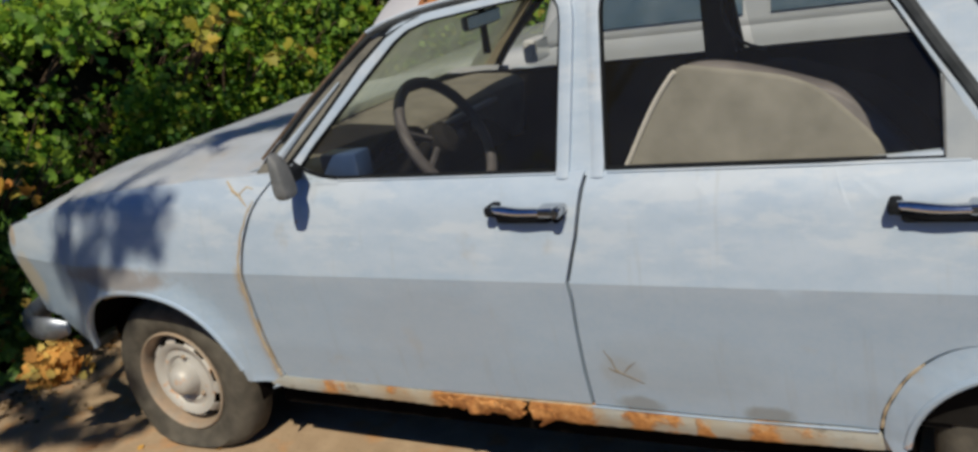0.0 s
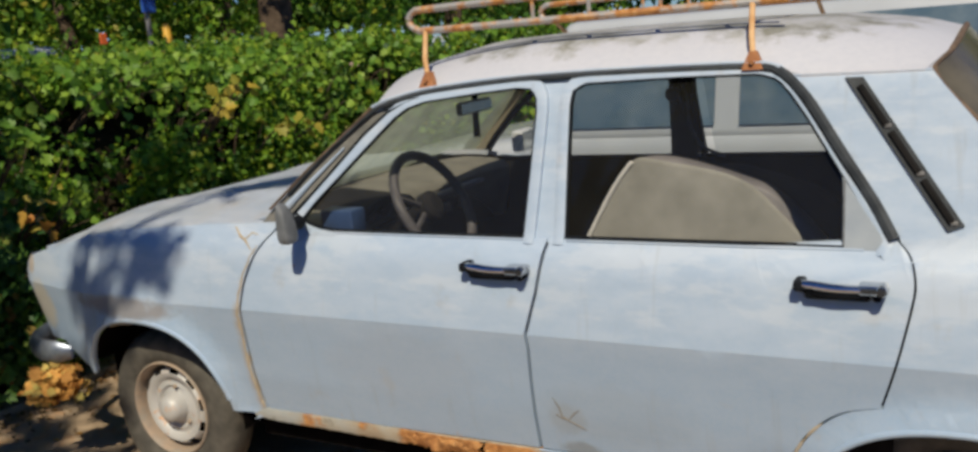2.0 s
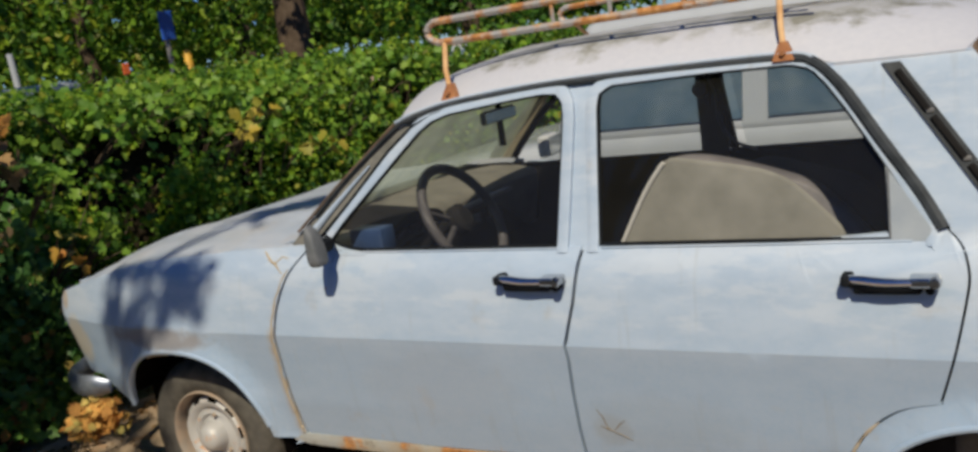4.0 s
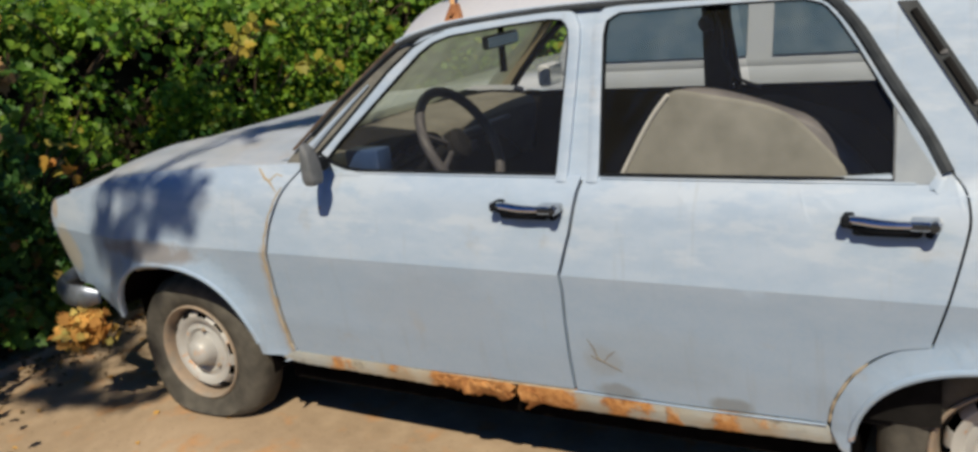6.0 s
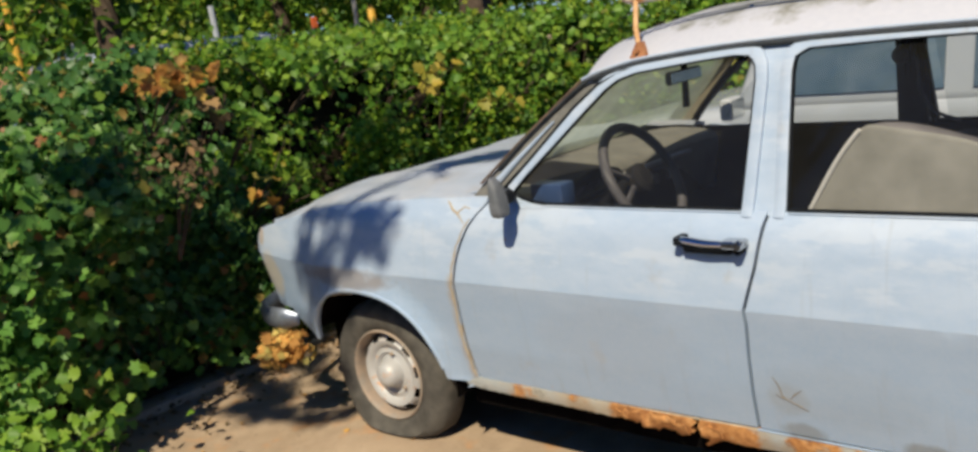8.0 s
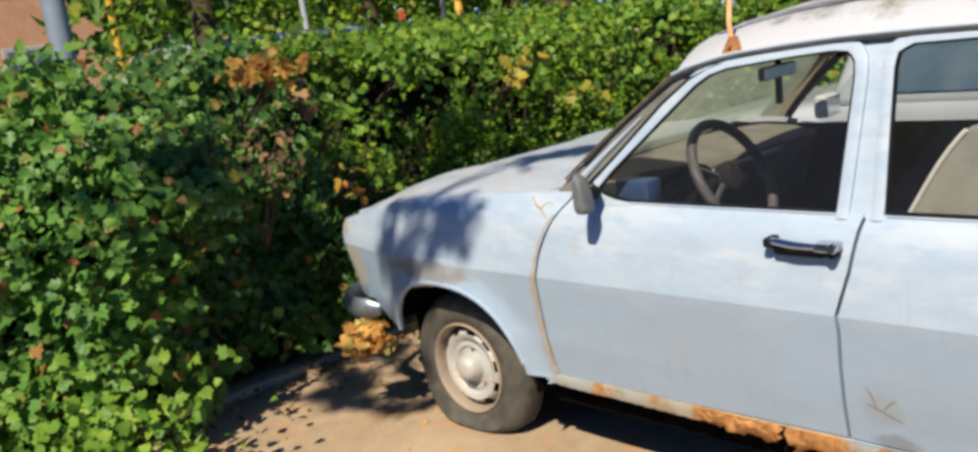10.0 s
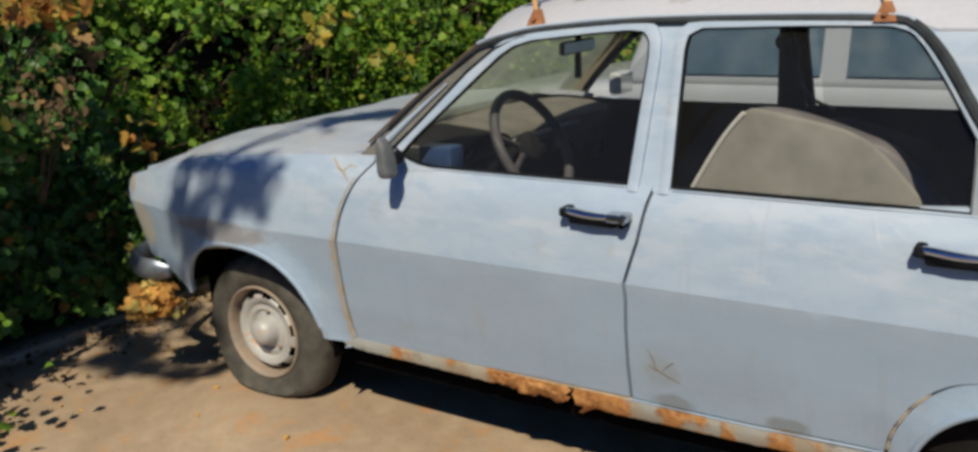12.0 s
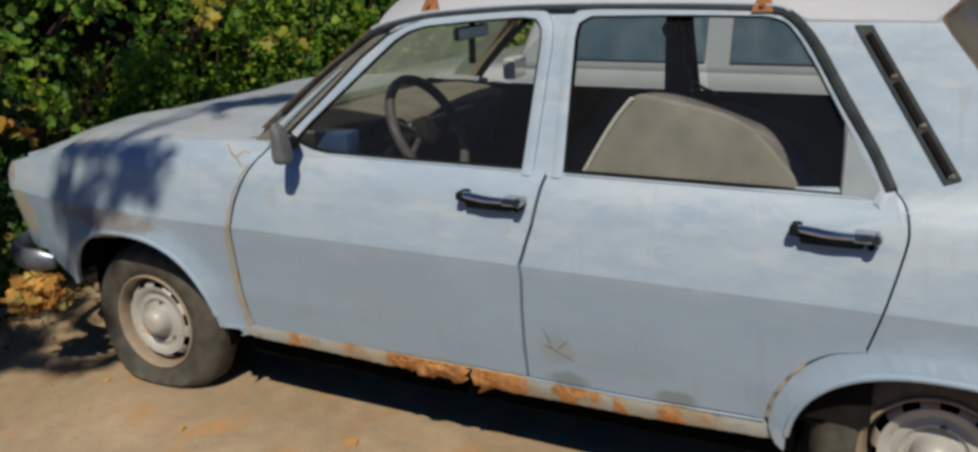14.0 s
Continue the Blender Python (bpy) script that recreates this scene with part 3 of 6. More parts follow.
# front door
door = shifted(FRONT_GAP, GAP) + [(0.45, 0.333), (0.9, 0.331)] + shifted(MID_GAP, -GAP)[::-1] + [(1.2, BELT), (0.9, BELT), (0.68, BELT + 0.003), (0.60, 0.935)]
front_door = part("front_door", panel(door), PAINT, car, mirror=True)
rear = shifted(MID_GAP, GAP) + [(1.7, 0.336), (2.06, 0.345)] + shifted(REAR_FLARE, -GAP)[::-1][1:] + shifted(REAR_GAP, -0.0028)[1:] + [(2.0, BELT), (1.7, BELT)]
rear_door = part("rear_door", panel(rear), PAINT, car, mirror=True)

# windows
FRONT_GLASS = [(0.646, 0.940), (0.709, 1.008), (0.826, 1.114), (0.902, 1.184), (0.962, 1.237), (1.003, 1.263), (1.060, 1.279), (1.244, 1.296), (1.350, 1.303), (1.392, 1.299), (1.410, 1.280), (1.414, 1.240), (1.403, 0.928), (1.0, 0.928), (0.72, 0.929), (0.67, 0.932)]
REAR_GLASS = [(1.526, 0.930), (1.519, 1.100), (1.514, 1.255), (1.518, 1.290), (1.545, 1.306), (1.793, 1.309), (1.990, 1.307), (2.035, 1.294), (2.065, 1.262), (2.110, 1.200), (2.194, 1.069), (2.268, 0.950), (2.272, 0.935), (2.25, 0.930), (1.9, 0.930)]


def window(outline, door_part, proud=0.0):
    inner = resample(outline, 120)
    keep = [i for i in range(120) if inner[i][1] > 0.9315]
    cut = next((i for i in keep if (i - 1) % 120 not in keep), 0)
    order = [(cut + k) % 120 for k in range(120) if (cut + k) % 120 in keep]
    far, near = offset(inner, 0.034), offset(inner, 0.004)
    outer, edge = [far[i] for i in order], [near[i] for i in order]
    outer = [(outer[0][0], 0.914)] + outer + [(outer[-1][0], 0.914)]
    edge = [(edge[0][0], 0.914)] + edge + [(edge[-1][0], 0.914)]
    part("window_frame", ring_panel(outer, edge, 0.025, 0.003, False), PAINT, door_part, "pale blue painted window frame")
    part("window_seal", ring_panel(offset(inner, 0.0035), offset(inner, -0.002), 0.012, 0.0), RUBBER, door_part, "black rubber seal")


window(FRONT_GLASS, front_door), window(REAR_GLASS, rear_door)
for glass_line, owner in ((FRONT_GLASS, front_door), (REAR_GLASS, rear_door)):
    bm = panel(glass_line, 0.1, 0.003, -0.012)
    part("window_pane", bm, GLASS, owner, "dusty clear window glass").visible_shadow = False
    bm = panel(glass_line, 0.1, 0.003, -0.012)
    for v in bm.verts:
        v.co.y = 2 * MID - v.co.y
    part("window_pane", bm, FARGLASS, owner, "hazy far window glass").visible_shadow = False
bm = panel([(2.190, 1.078), (2.199, 0.924), (2.290, 0.924), (2.276, 0.952)], 0.1, 0.010, 0.004)
part("quarter_panel", bm, QUARTER, rear_door, "pale blue-grey quarter panel")
bm = tube(bmesh.new(), [(2.194, side_y(2.2, 1.07) - 0.001, 1.072), (2.198, side_y(2.2, 0.93) - 0.001, 0.932)], 0.0035)
part("window_divider", bm, DULL_PLASTIC, rear_door)
for line, owner in (([(0.70, 0.922), (1.0, 0.921), (1.405, 0.921)], front_door), ([(1.53, 0.921), (1.9, 0.921), (2.24, 0.922)], rear_door)):
    bm = tube(bmesh.new(), [(x, side_y(x, z) - 0.001, z + 0.002) for x, z in line], 0.003, 6)
    part("sill_strip", bm, PAINT, owner)

# B-pillar, A-pillar
part("centre_pillar", panel([(1.425, 0.915), (1.512, 0.915), (1.502, 1.25), (1.51, 1.335), (1.41, 1.335), (1.44, 1.28), (1.43, 1.1)], 0.05, 0.03, -0.010), PAINT, car)
PILLAR = [(0.50, 0.945), (0.545, 0.993), (0.676, 1.104), (0.886, 1.271), (0.94, 1.292), (0.975, 1.285), (0.890, 1.222), (0.705, 1.045), (0.61, 0.945)]
part("front_pillar", panel(PILLAR, 0.05, 0.03, -0.008), PILLARGREY, car, "grey windscreen pillar with rusty edge")
bm = tube(bmesh.new(), [(x, side_y(x, z) + 0.002, z) for x, z in ((0.575, 0.972), (0.610, 1.003), (0.680, 1.066), (0.790, 1.160))], [0.013, 0.011, 0.007, 0.003], 8)
part("pillar_strip", bm, PAINT, car, "pale blue strip tapering up the pillar")
bm = panel([(x - 0.10, z) for x, z in PILLAR], 0.05, 0.03, -0.008)
for v in bm.verts:
    v.co.y = 2 * MID - v.co.y
part("front_pillar", bm, TRIMTAN, car, "tan inner trim of the far windscreen pillar")

# rear quarter with the sloping pillar
PILLAR_EDGE = [(2.062, 1.302), (2.113, 1.244), (2.186, 1.133), (2.255, 1.032), (2.300, 0.950)]
quarter = shifted(PILLAR_EDGE, 0.012) + shifted(REAR_GAP, 0.0028)[::-1][1:] + [(p[0] + GAP, p[1]) for p in REAR_FLARE] + [(2.07, 0.33), (2.09, 0.29), (2.112, 0.275)]
quarter += [p for p in arch(REAR_ARCH, 178, 2, 26)] + [(2.80, 0.30), (3.2, 0.34), (3.46, 0.42), (3.50, 0.60), (3.50, 0.80), (3.46, 0.87), (3.1, 0.915), (2.78, 0.925), (2.66, 0.945), (2.55, 1.06), (2.452, 1.19), (2.388, 1.268), (2.362, 1.302), (2.2, 1.302)]
quarter_part = part("rear_quarter", panel(quarter), PAINT, car, mirror=True)

# sill, rusted through in the middle
SILL_X = (0.37, 0.44, 0.70, 0.95, 1.04, 1.175, 1.24, 1.41, 1.75, 2.09)
SILL_Z = (0.300, 0.287, 0.283, 0.278, 0.270, 0.258, 0.262, 0.265, 0.269, 0.286)


def sill_y(x, z):
    bulge = 0.010 * math.sin(x * 40) * math.exp(-(((x - 1.12) / 0.22) ** 2))
    return 0.066 + 0.030 * ((0.335 - z) / 0.08) ** 2 + bulge * (0.33 - z) / 0.07


def sill_bottom(x0, x1, seed):
    """The torn lower edge from x1 back to x0."""
    r = random.Random(seed)
    out = []
    for k in range(int((x1 - x0) / 0.014) + 1):
        x = x1 - 0.014 * k
        torn = 0.020 * math.exp(-(((x - 1.13) / 0.13) ** 2)) + 0.003
        out.append((x, float(np.interp(x, SILL_X, SILL_Z)) + torn * r.uniform(-0.3, 1.0)))
    return out


front_end = [(1.214, 0.326), (1.222, 0.312), (1.205, 0.296), (1.211, 0.281), (1.192, 0.270), (1.186, 0.262)]
rear_end = [(1.262, 0.246), (1.236, 0.229), (1.231, 0.235), (1.250, 0.254), (1.246, 0.272), (1.234, 0.288), (1.229, 0.303), (1.238, 0.322)]
line = [(0.37, 0.305), (0.43, 0.332), (0.9, 0.329)] + front_end + sill_bottom(0.375, 1.176, 5)
part("sill", panel(line, 0.02, 0.02, 0.0, sill_y, ()), SILL, car, "pale blue sill flaking with orange rust")
line = [(1.238, 0.326), (1.41, 0.331), (1.7, 0.331), (2.06, 0.340)] + sill_bottom(1.285, 2.085, 6) + rear_end[:-1]
part("sill", panel(line, 0.02, 0.02, 0.0, sill_y, ()), SILL, car, "pale blue sill streaked with orange rust")
part("sill", panel([(0.37, 0.29), (0.43, 0.326), (2.06, 0.33), (2.09, 0.26), (0.4, 0.26)], 0.2, 0.02, 0.0, lambda x, z: 2 * MID - sill_y(x, z) - 0.02, ()), SILL, car)
for k, (x0, x1, z0, z1) in enumerate(((0.965, 1.06, 0.280, 0.320), (1.05, 1.20, 0.262, 0.312), (1.245, 1.30, 0.268, 0.318), (1.00, 1.17, 0.300, 0.326))):
    random.seed(20 + k)
    n = 12
    edge = [(x0 + (x1 - x0) * i / n, z0 + random.uniform(0.0, 0.018)) for i in range(n + 1)] + [(x1 - (x1 - x0) * i / n, z1 - random.uniform(0, 0.010)) for i in range(n + 1)]
    bm = panel(edge, 0.015, 0.006, 0.008, sill_y, ())
    for v in bm.verts:
        v.co.y += 0.014 * noise.noise(v.co * 34) - 0.003
    part("rust_flake", bm, RUST, car, "curled flake of orange rust")
bm = bmesh.new()
tube(bm, [(0.455, 0.070, 0.328), (0.9, 0.071, 0.325), (1.41, 0.071, 0.330)], 0.003, 6)
part("sill_top_line", bm, FILLER, car)
# thin pale tube added for the highlight along the rear sill's top
bm = tube(bmesh.new(), [(1.41, 0.066, 0.332), (1.75, 0.067, 0.330), (2.06, 0.062, 0.340)], 0.003, 6)
part("sill_top_line", bm, PAINT, car)

# cracked filler along the wing's rear edge
random.seed(9)
pts = []
for i, (x, z) in enumerate(FRONT_GAP[3:]):
    pts.append((x - 0.012 + random.uniform(-0.004, 0.002), side_y(x, z) - 0.0005, z))
bm = tube(bmesh.new(), pts, [0.0015 + 0.0045 * abs(math.sin(i * 1.7)) * (0.3 + 0.7 * i / len(pts)) for i in range(len(pts))], 6, flat=1.0)
part("seam_filler", bm, FILLER, car, "cracked tan filler on the wing seam")
bm = bmesh.new()
tube(bm, [(x, side_y(x, z), z) for x, z in ((0.40, 0.93), (0.43, 0.905), (0.455, 0.895), (0.485, 0.868))], [0.003, 0.005, 0.004, 0.002], 6)
tube(bm, [(x, side_y(x, z), z) for x, z in ((0.452, 0.897), (0.475, 0.915), (0.50, 0.91))], [0.003, 0.003, 0.002], 6)
part("seam_filler", bm, FILLER, car, "cracked tan filler on the wing top")
bm = bmesh.new()
for line in (((1.475, 0.505), (1.49, 0.478), (1.496, 0.452), (1.512, 0.440), (1.545, 0.425), (1.560, 0.415)), ((1.512, 0.440), (1.53, 0.462), (1.548, 0.476)), ((1.478, 0.455), (1.495, 0.446), (1.512, 0.440))):
    tube(bm, [(x, side_y(x, z), z) for x, z in line], [0.0010] + [0.0020] * (len(line) - 2) + [0.0010], 6)
part("dent_scratch", bm, SCRATCH, rear_door, "branching rusty scratch in the door skin")

line = [(x, side_y(x, z) + 0.001, z) for x, z in REAR_FLARE[8:]]
part("seam_filler", tube(bmesh.new(), line, [0.0015 + 0.003 * abs(math.sin(i * 2.1)) for i in range(len(line))], 6), FILLER, quarter_part, "tan rust along the wheel arch flare")

# bonnet
edge_x, edge_z = zip(*HOOD_EDGE)


def bonnet(u, v):
    w = abs(2 * v - 1)
    x = -0.665 + 1.23 * u - 0.085 * (1 - w ** 2) * (1 - u) - 0.235 * (1 - w ** 2) * u
    ze = float(np.interp(x, edge_x, edge_z))
    y0 = side_y(x, min(ze, 0.945)) + 0.004
    y = y0 + (2 * MID - 2 * y0) * v
    lift = 0.052 * (1 - w ** 5) * (0.55 + 0.45 * min(1.0, (x + 0.75) / 0.4))
    z = ze + lift + 0.012 * max(0.0, 1 - ((w - 0.62) / 0.10) ** 2)
    return (x, y, z - 0.035 * max(0.0, (0.10 - u) / 0.10) ** 2)


part("bonnet", thicken(grid(50, 60, bonnet), (0, 0, -0.02)), HOODPAINT, car, "faded pale blue bonnet under tree shade")


def nose(u, v):
    y = 0.20 + (2 * MID - 0.40) * u
    w = abs(2 * u - 1)
    x = -0.775 + 0.05 * w ** 2 + 0.05 * (1 - v) ** 2
    return (x + (0.02 if v > 0.9 else 0), y, 0.46 + (0.80 - 0.46) * v)


part("front_panel", thicken(grid(30, 10, nose), (0.05, 0, 0)), PAINT, car)
for side in (0, 1):
    def corner(u, v):
        z = 0.46 + (0.786 - 0.46) * v
        x = float(np.interp(z, (0.46, 0.48, 0.555, 0.64, 0.695, 0.725, 0.757, 0.779, 0.786), (-0.575, -0.592, -0.65, -0.70, -0.721, -0.7225, -0.713, -0.696, -0.686)))
        y = side_y(x, z)
        a = Vector((x, y, z))
        b = Vector((-0.755 + 0.05 * max(0.0, (z - 0.70) / 0.086) ** 2, 0.21, z))
        p = a.lerp(b, u) + Vector((-0.03, -0.012, 0)) * math.sin(math.pi * u)
        return (p.x, p.y if not side else 2 * MID - p.y, p.z)
    part("wing_corner", grid(8, 10, corner), PAINT, car)

# roof
def roof(u, v):
    w = abs(2 * v - 1)
    x = (0.80 + 0.095 * w ** 2.2) + (2.41 - 0.060 * w ** 5 - 0.80 - 0.095 * w ** 2.2) * u
    zg = float(np.interp(x, (0.70, 0.887, 0.969, 1.07, 1.248, 1.40, 1.9, 2.02, 2.08, 2.4), (1.14, 1.266, 1.296, 1.314, 1.328, 1.335, 1.335, 1.328, 1.303, 1.303)))
    zc = float(np.interp(x, (0.70, 0.80, 0.90, 1.115, 1.40, 1.85, 2.1, 2.3, 2.42), (1.335, 1.368, 1.396, 1.428, 1.438, 1.436, 1.425, 1.398, 1.36)))
    y0 = float(np.interp(zg, PROFILE_Z, PROFILE_Y)) - 0.004
    y = y0 + (2 * MID - 2 * y0) * v
    z = zg + (zc - zg) * (1 - w ** float(np.interp(x, (0.95, 1.35, 2.1, 2.4), (2.7, 5.5, 5.5, 3.0)))) + 0.004 * noise.noise((x * 5, y * 5, 1.0))
    return (x, y, z)


part("roof", thicken(grid(56, 50, roof), (0, 0, -0.012)), ROOF, car, "pale blue roof with grey dirt on top", mirror=False)


def headliner(u, v):
    x, y, z = roof(u * 0.96 + 0.02, 0.03 + v * 0.94)
    return (x, y, z - 0.03)


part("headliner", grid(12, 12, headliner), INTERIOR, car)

# rain gutter and rubber along the pillar
GUTTER = [(0.60, 1.035), (0.72, 1.145), (0.887, 1.268), (0.930, 1.284), (0.969, 1.294), (1.07, 1.312), (1.248, 1.326), (1.40, 1.333), (1.65, 1.335), (1.89, 1.333), (2.005, 1.328), (2.040, 1.316), (2.066, 1.297), (2.113, 1.244), (2.186, 1.133), (2.255, 1.032), (2.300, 0.952)]
line = smooth_path([(x, side_y(x, z) - 0.004, z - 0.006) for x, z in GUTTER], 4)
# black rubber on the pillar; along the roof the black includes gutter shade
part("rain_gutter", tube(bmesh.new(), line, [0.0055 if p.x < 0.9 else 0.010 if p.x < 2.0 else 0.014 for p in line], 8), GUTTER_RUBBER, car, "black pillar rubber and drip gutter with its shade in the black", mirror=True)
line = smooth_path([(x, side_y(x, z) - 0.009, z + 0.006) for x, z in GUTTER[2:12]], 4)
part("gutter_lip", tube(bmesh.new(), line, 0.005, 6), PAINT, car, mirror=True)
line = [(0.535, side_y(0.53, 0.98) - 0.004, 0.985), (0.67, side_y(0.67, 1.10) - 0.004, 1.103), (0.88, side_y(0.88, 1.27) - 0.004, 1.271)]
part("screen_seal", tube(bmesh.new(), line, 0.0045, 6), SEAL, car, "perished rust-brown windscreen seal")
line = [(0.625, side_y(0.62, 0.96) - 0.006, 0.968), (0.72, side_y(0.72, 1.06) - 0.006, 1.057), (0.86, side_y(0.86, 1.2) - 0.006, 1.196), (0.94, side_y(0.94, 1.255) - 0.005, 1.258), (1.02, side_y(1.02, 1.29) - 0.004, 1.290), (1.12, side_y(1.12, 1.305) - 0.003, 1.303)]
part("door_seal", tube(bmesh.new(), line, [0.005, 0.005, 0.0045, 0.004, 0.003, 0.002], 6), RUBBER, car)

# windscreen and rear window
def screen(u, v):
    w = abs(2 * v - 1)
    base = Vector((0.345 + 0.185 * w ** 2, 0, 0.950 - 0.02 * w ** 2))
    top = Vector((0.805 + 0.088 * w ** 2, 0, 1.366 - 0.098 * w ** 2.4))
    p = base.lerp(top, u)
    p.x -= 0.09 * max(0.0, 2 * v - 1) ** 2
    y0 = 0.10 + 0.10 * u
    return (p.x, y0 + (2 * MID - 2 * y0) * v, p.z)


part("windscreen", grid(8, 20, screen), SCREEN, car, "dirty hazy windscreen").visible_shadow = False


def cowl(u, v):
    w = abs(2 * v - 1)
    return (0.245 + 0.20 * w ** 2 + 0.10 * u, 0.10 + (2 * MID - 0.20) * v, 0.965 + 0.015 * u - 0.02 * w ** 2)


part("scuttle", grid(3, 16, cowl), PAINT, car)


def backlight(u, v):
    w = abs(2 * v - 1)
    top = Vector((2.41 - 0.060 * w ** 5, 0, 1.372 - 0.072 * w ** 2.4))
    low = Vector((2.76 - 0.09 * w ** 2, 0, 0.955))
    p = top.lerp(low, u)
    y0 = 0.225 - 0.10 * u
    return (p.x, y0 + (2 * MID - 2 * y0) * v, p.z)


part("rear_window", grid(8, 16, backlight), BACKGLASS, car, "grimy rear window, tree reflection put into its olive-brown")
edge = smooth_path([backlight(1 - k / 8, 0.0) for k in range(8)] + [backlight(0.03, 0.012)] + [backlight(0.0, v) for v in (0.04, 0.08, 0.15, 0.30, 0.50)], 3)
part("rear_window_seal", tube(bmesh.new(), edge, 0.008, 8), SEAL, car, "perished brown rear window seal")
part("boot_lid", thicken(grid(12, 12, lambda u, v: (2.66 + 0.84 * u, 0.14 + (2 * MID - 0.28) * v, 0.945 - 0.07 * u ** 2 + 0.02 * (1 - (2 * v - 1) ** 4))), (0, 0, -0.02)), PAINT, car)
part("rear_panel", thicken(grid(6, 12, lambda u, v: (3.50 + 0.02 * math.sin(math.pi * u), 0.17 + (2 * MID - 0.34) * v, 0.42 + 0.46 * u)), (-0.04, 0, 0)), PAINT, car)

# vent strip on the rear pillar
vent = [(2.186, 1.292), (2.224, 1.292), (2.437, 0.978), (2.405, 0.966)]
vent_part = part("pillar_vent", panel(vent, 0.06, 0.01, 0.006), GUTTER_RUBBER, car, "faded black slotted air vent on the rear pillar")
for k in range(3):
    a, b = 0.06 + k * 0.315, 0.06 + k * 0.315 + 0.27
    p0, p1 = Vector((2.205, 0, 1.292)), Vector((2.421, 0, 0.972))
    q0, q1 = p0.lerp(p1, a), p0.lerp(p1, b)
    bm = tube(bmesh.new(), [(q0.x, side_y(q0.x, q0.z) - 0.007, q0.z), (q1.x, side_y(q1.x, q1.z) - 0.007, q1.z)], 0.008, 6)
    part("vent_slot", bm, INTERIOR, vent_part)
    bm = box(bmesh.new(), (q1.x - 0.004, side_y(q1.x, q1.z) - 0.012, q1.z - 0.006), (q1.x + 0.012, side_y(q1.x, q1.z), q1.z + 0.004), 0.002, 1)
    part("vent_clip", bm, DULL, vent_part)
line = [(2.07, side_y(2.07, 1.302) - 0.002, 1.302), (2.2, side_y(2.2, 1.302) - 0.002, 1.301), (2.365, side_y(2.36, 1.302) - 0.002, 1.300)]
part("pillar_joint", tube(bmesh.new(), line, 0.002, 5), PAINT, quarter_part)
line = smooth_path([(x, side_y(x, z) + 0.001, z) for x, z in ((2.30, 0.896), (2.345, 0.905), (2.39, 0.928), (2.41, 0.946))], 4)
part("belt_crease", tube(bmesh.new(), line, 0.002, 5), PAINT, quarter_part)

# door handles
def handle(x0, z, owner):
    # black block below the grip that paints the recess's shadow
    h = part("door_handle", box(bmesh.new(), (x0 + 0.020, -0.004, z - 0.031), (x0 + 0.158, 0.045, z - 0.004), 0.012, 3), RUBBER, owner, "black block for the handle recess's shadow")
    bm = bmesh.new()
    line = smooth_path([(x0 + 0.012, 0.004, z + 0.003), (x0 + 0.04, -0.004, z + 0.003), (x0 + 0.09, -0.009, z - 0.001), (x0 + 0.150, -0.008, z - 0.001)], 5)
    tube(bm, [p + Vector((0, 0.006, -0.013)) for p in line], [0.007 + 0.003 * math.sin(math.pi * i / (len(line) - 1)) for i in range(len(line))], 12, flat=1.2)
    part("grip", bm, RUBBER, h, "black underside of the grip")
    bm = tube(bmesh.new(), [p + Vector((0, 0, 0.001)) for p in line], [0.0075 + 0.002 * math.sin(math.pi * i / (len(line) - 1)) for i in range(len(line))], 16, flat=1.5)
    part("grip_cap", bm, HANDLECHROME, h, "chrome strip along the grip")
    bm = box(bmesh.new(), (x0 - 0.002, -0.012, z - 0.012), (x0 + 0.022, 0.040, z + 0.012), 0.008, 3)
    part("grip_end", bm, RUBBER, h, "dull dark end cap")
    bm = box(bmesh.new(), (x0 + 0.132, -0.020, z - 0.011), (x0 + 0.192, 0.030, z + 0.010), 0.009, 3)
    part("lock_bezel", bm, CHROME, h, "chrome lock surround")
    part("lock_button", lathe_at((x0 + 0.183, -0.024, z), 0.0125, 0.03), CHROME, h)
    part("lock_flap", lathe_at((x0 + 0.172, -0.004, z - 0.021), 0.009, 0.03), RUBBER, h)


def lathe_at(at, r, depth):
    bm = lathe(bmesh.new(), [(0.0005, -0.002), (r * 0.8, -0.001), (r, 0.003), (r, depth)], 18)
    bmesh.ops.translate(bm, verts=bm.verts, vec=at)
    return bm


handle(1.250, 0.859, front_door), handle(2.104, 0.857, rear_door)

# door mirror
bm = tube(bmesh.new(), [(0.708, -0.03, 0.966), (0.698, 0.02, 0.962), (0.655, 0.078, 0.955)], [0.022, 0.021, 0.016], 10)
mirror_arm = part("door_mirror", bm, RUBBER, front_door, "grey plastic door mirror")
bm = bmesh.new()
bmesh.ops.create_uvsphere(bm, u_segments=24, v_segments=16, radius=1.0)
for v in bm.verts:
    x, y, z = v.co
    f = lambda q: math.copysign(abs(q) ** 0.5, q)
    wide = 1.0 - 0.18 * f(z)
    v.co = Vector((0.714 + 0.019 * wide * f(x) - 0.004 * f(z), -0.050 + 0.028 * wide * f(y), 0.972 + 0.056 * f(z) - 0.014 * f(x) * max(0.0, f(z))))
part("mirror_shell", bm, DULL_PLASTIC, mirror_arm, "weathered slate grey mirror shell")
CORNER = [(0.640, 0.972), (0.668, 0.957), (0.700, 0.945), (0.740, 0.935), (0.790, 0.929)]
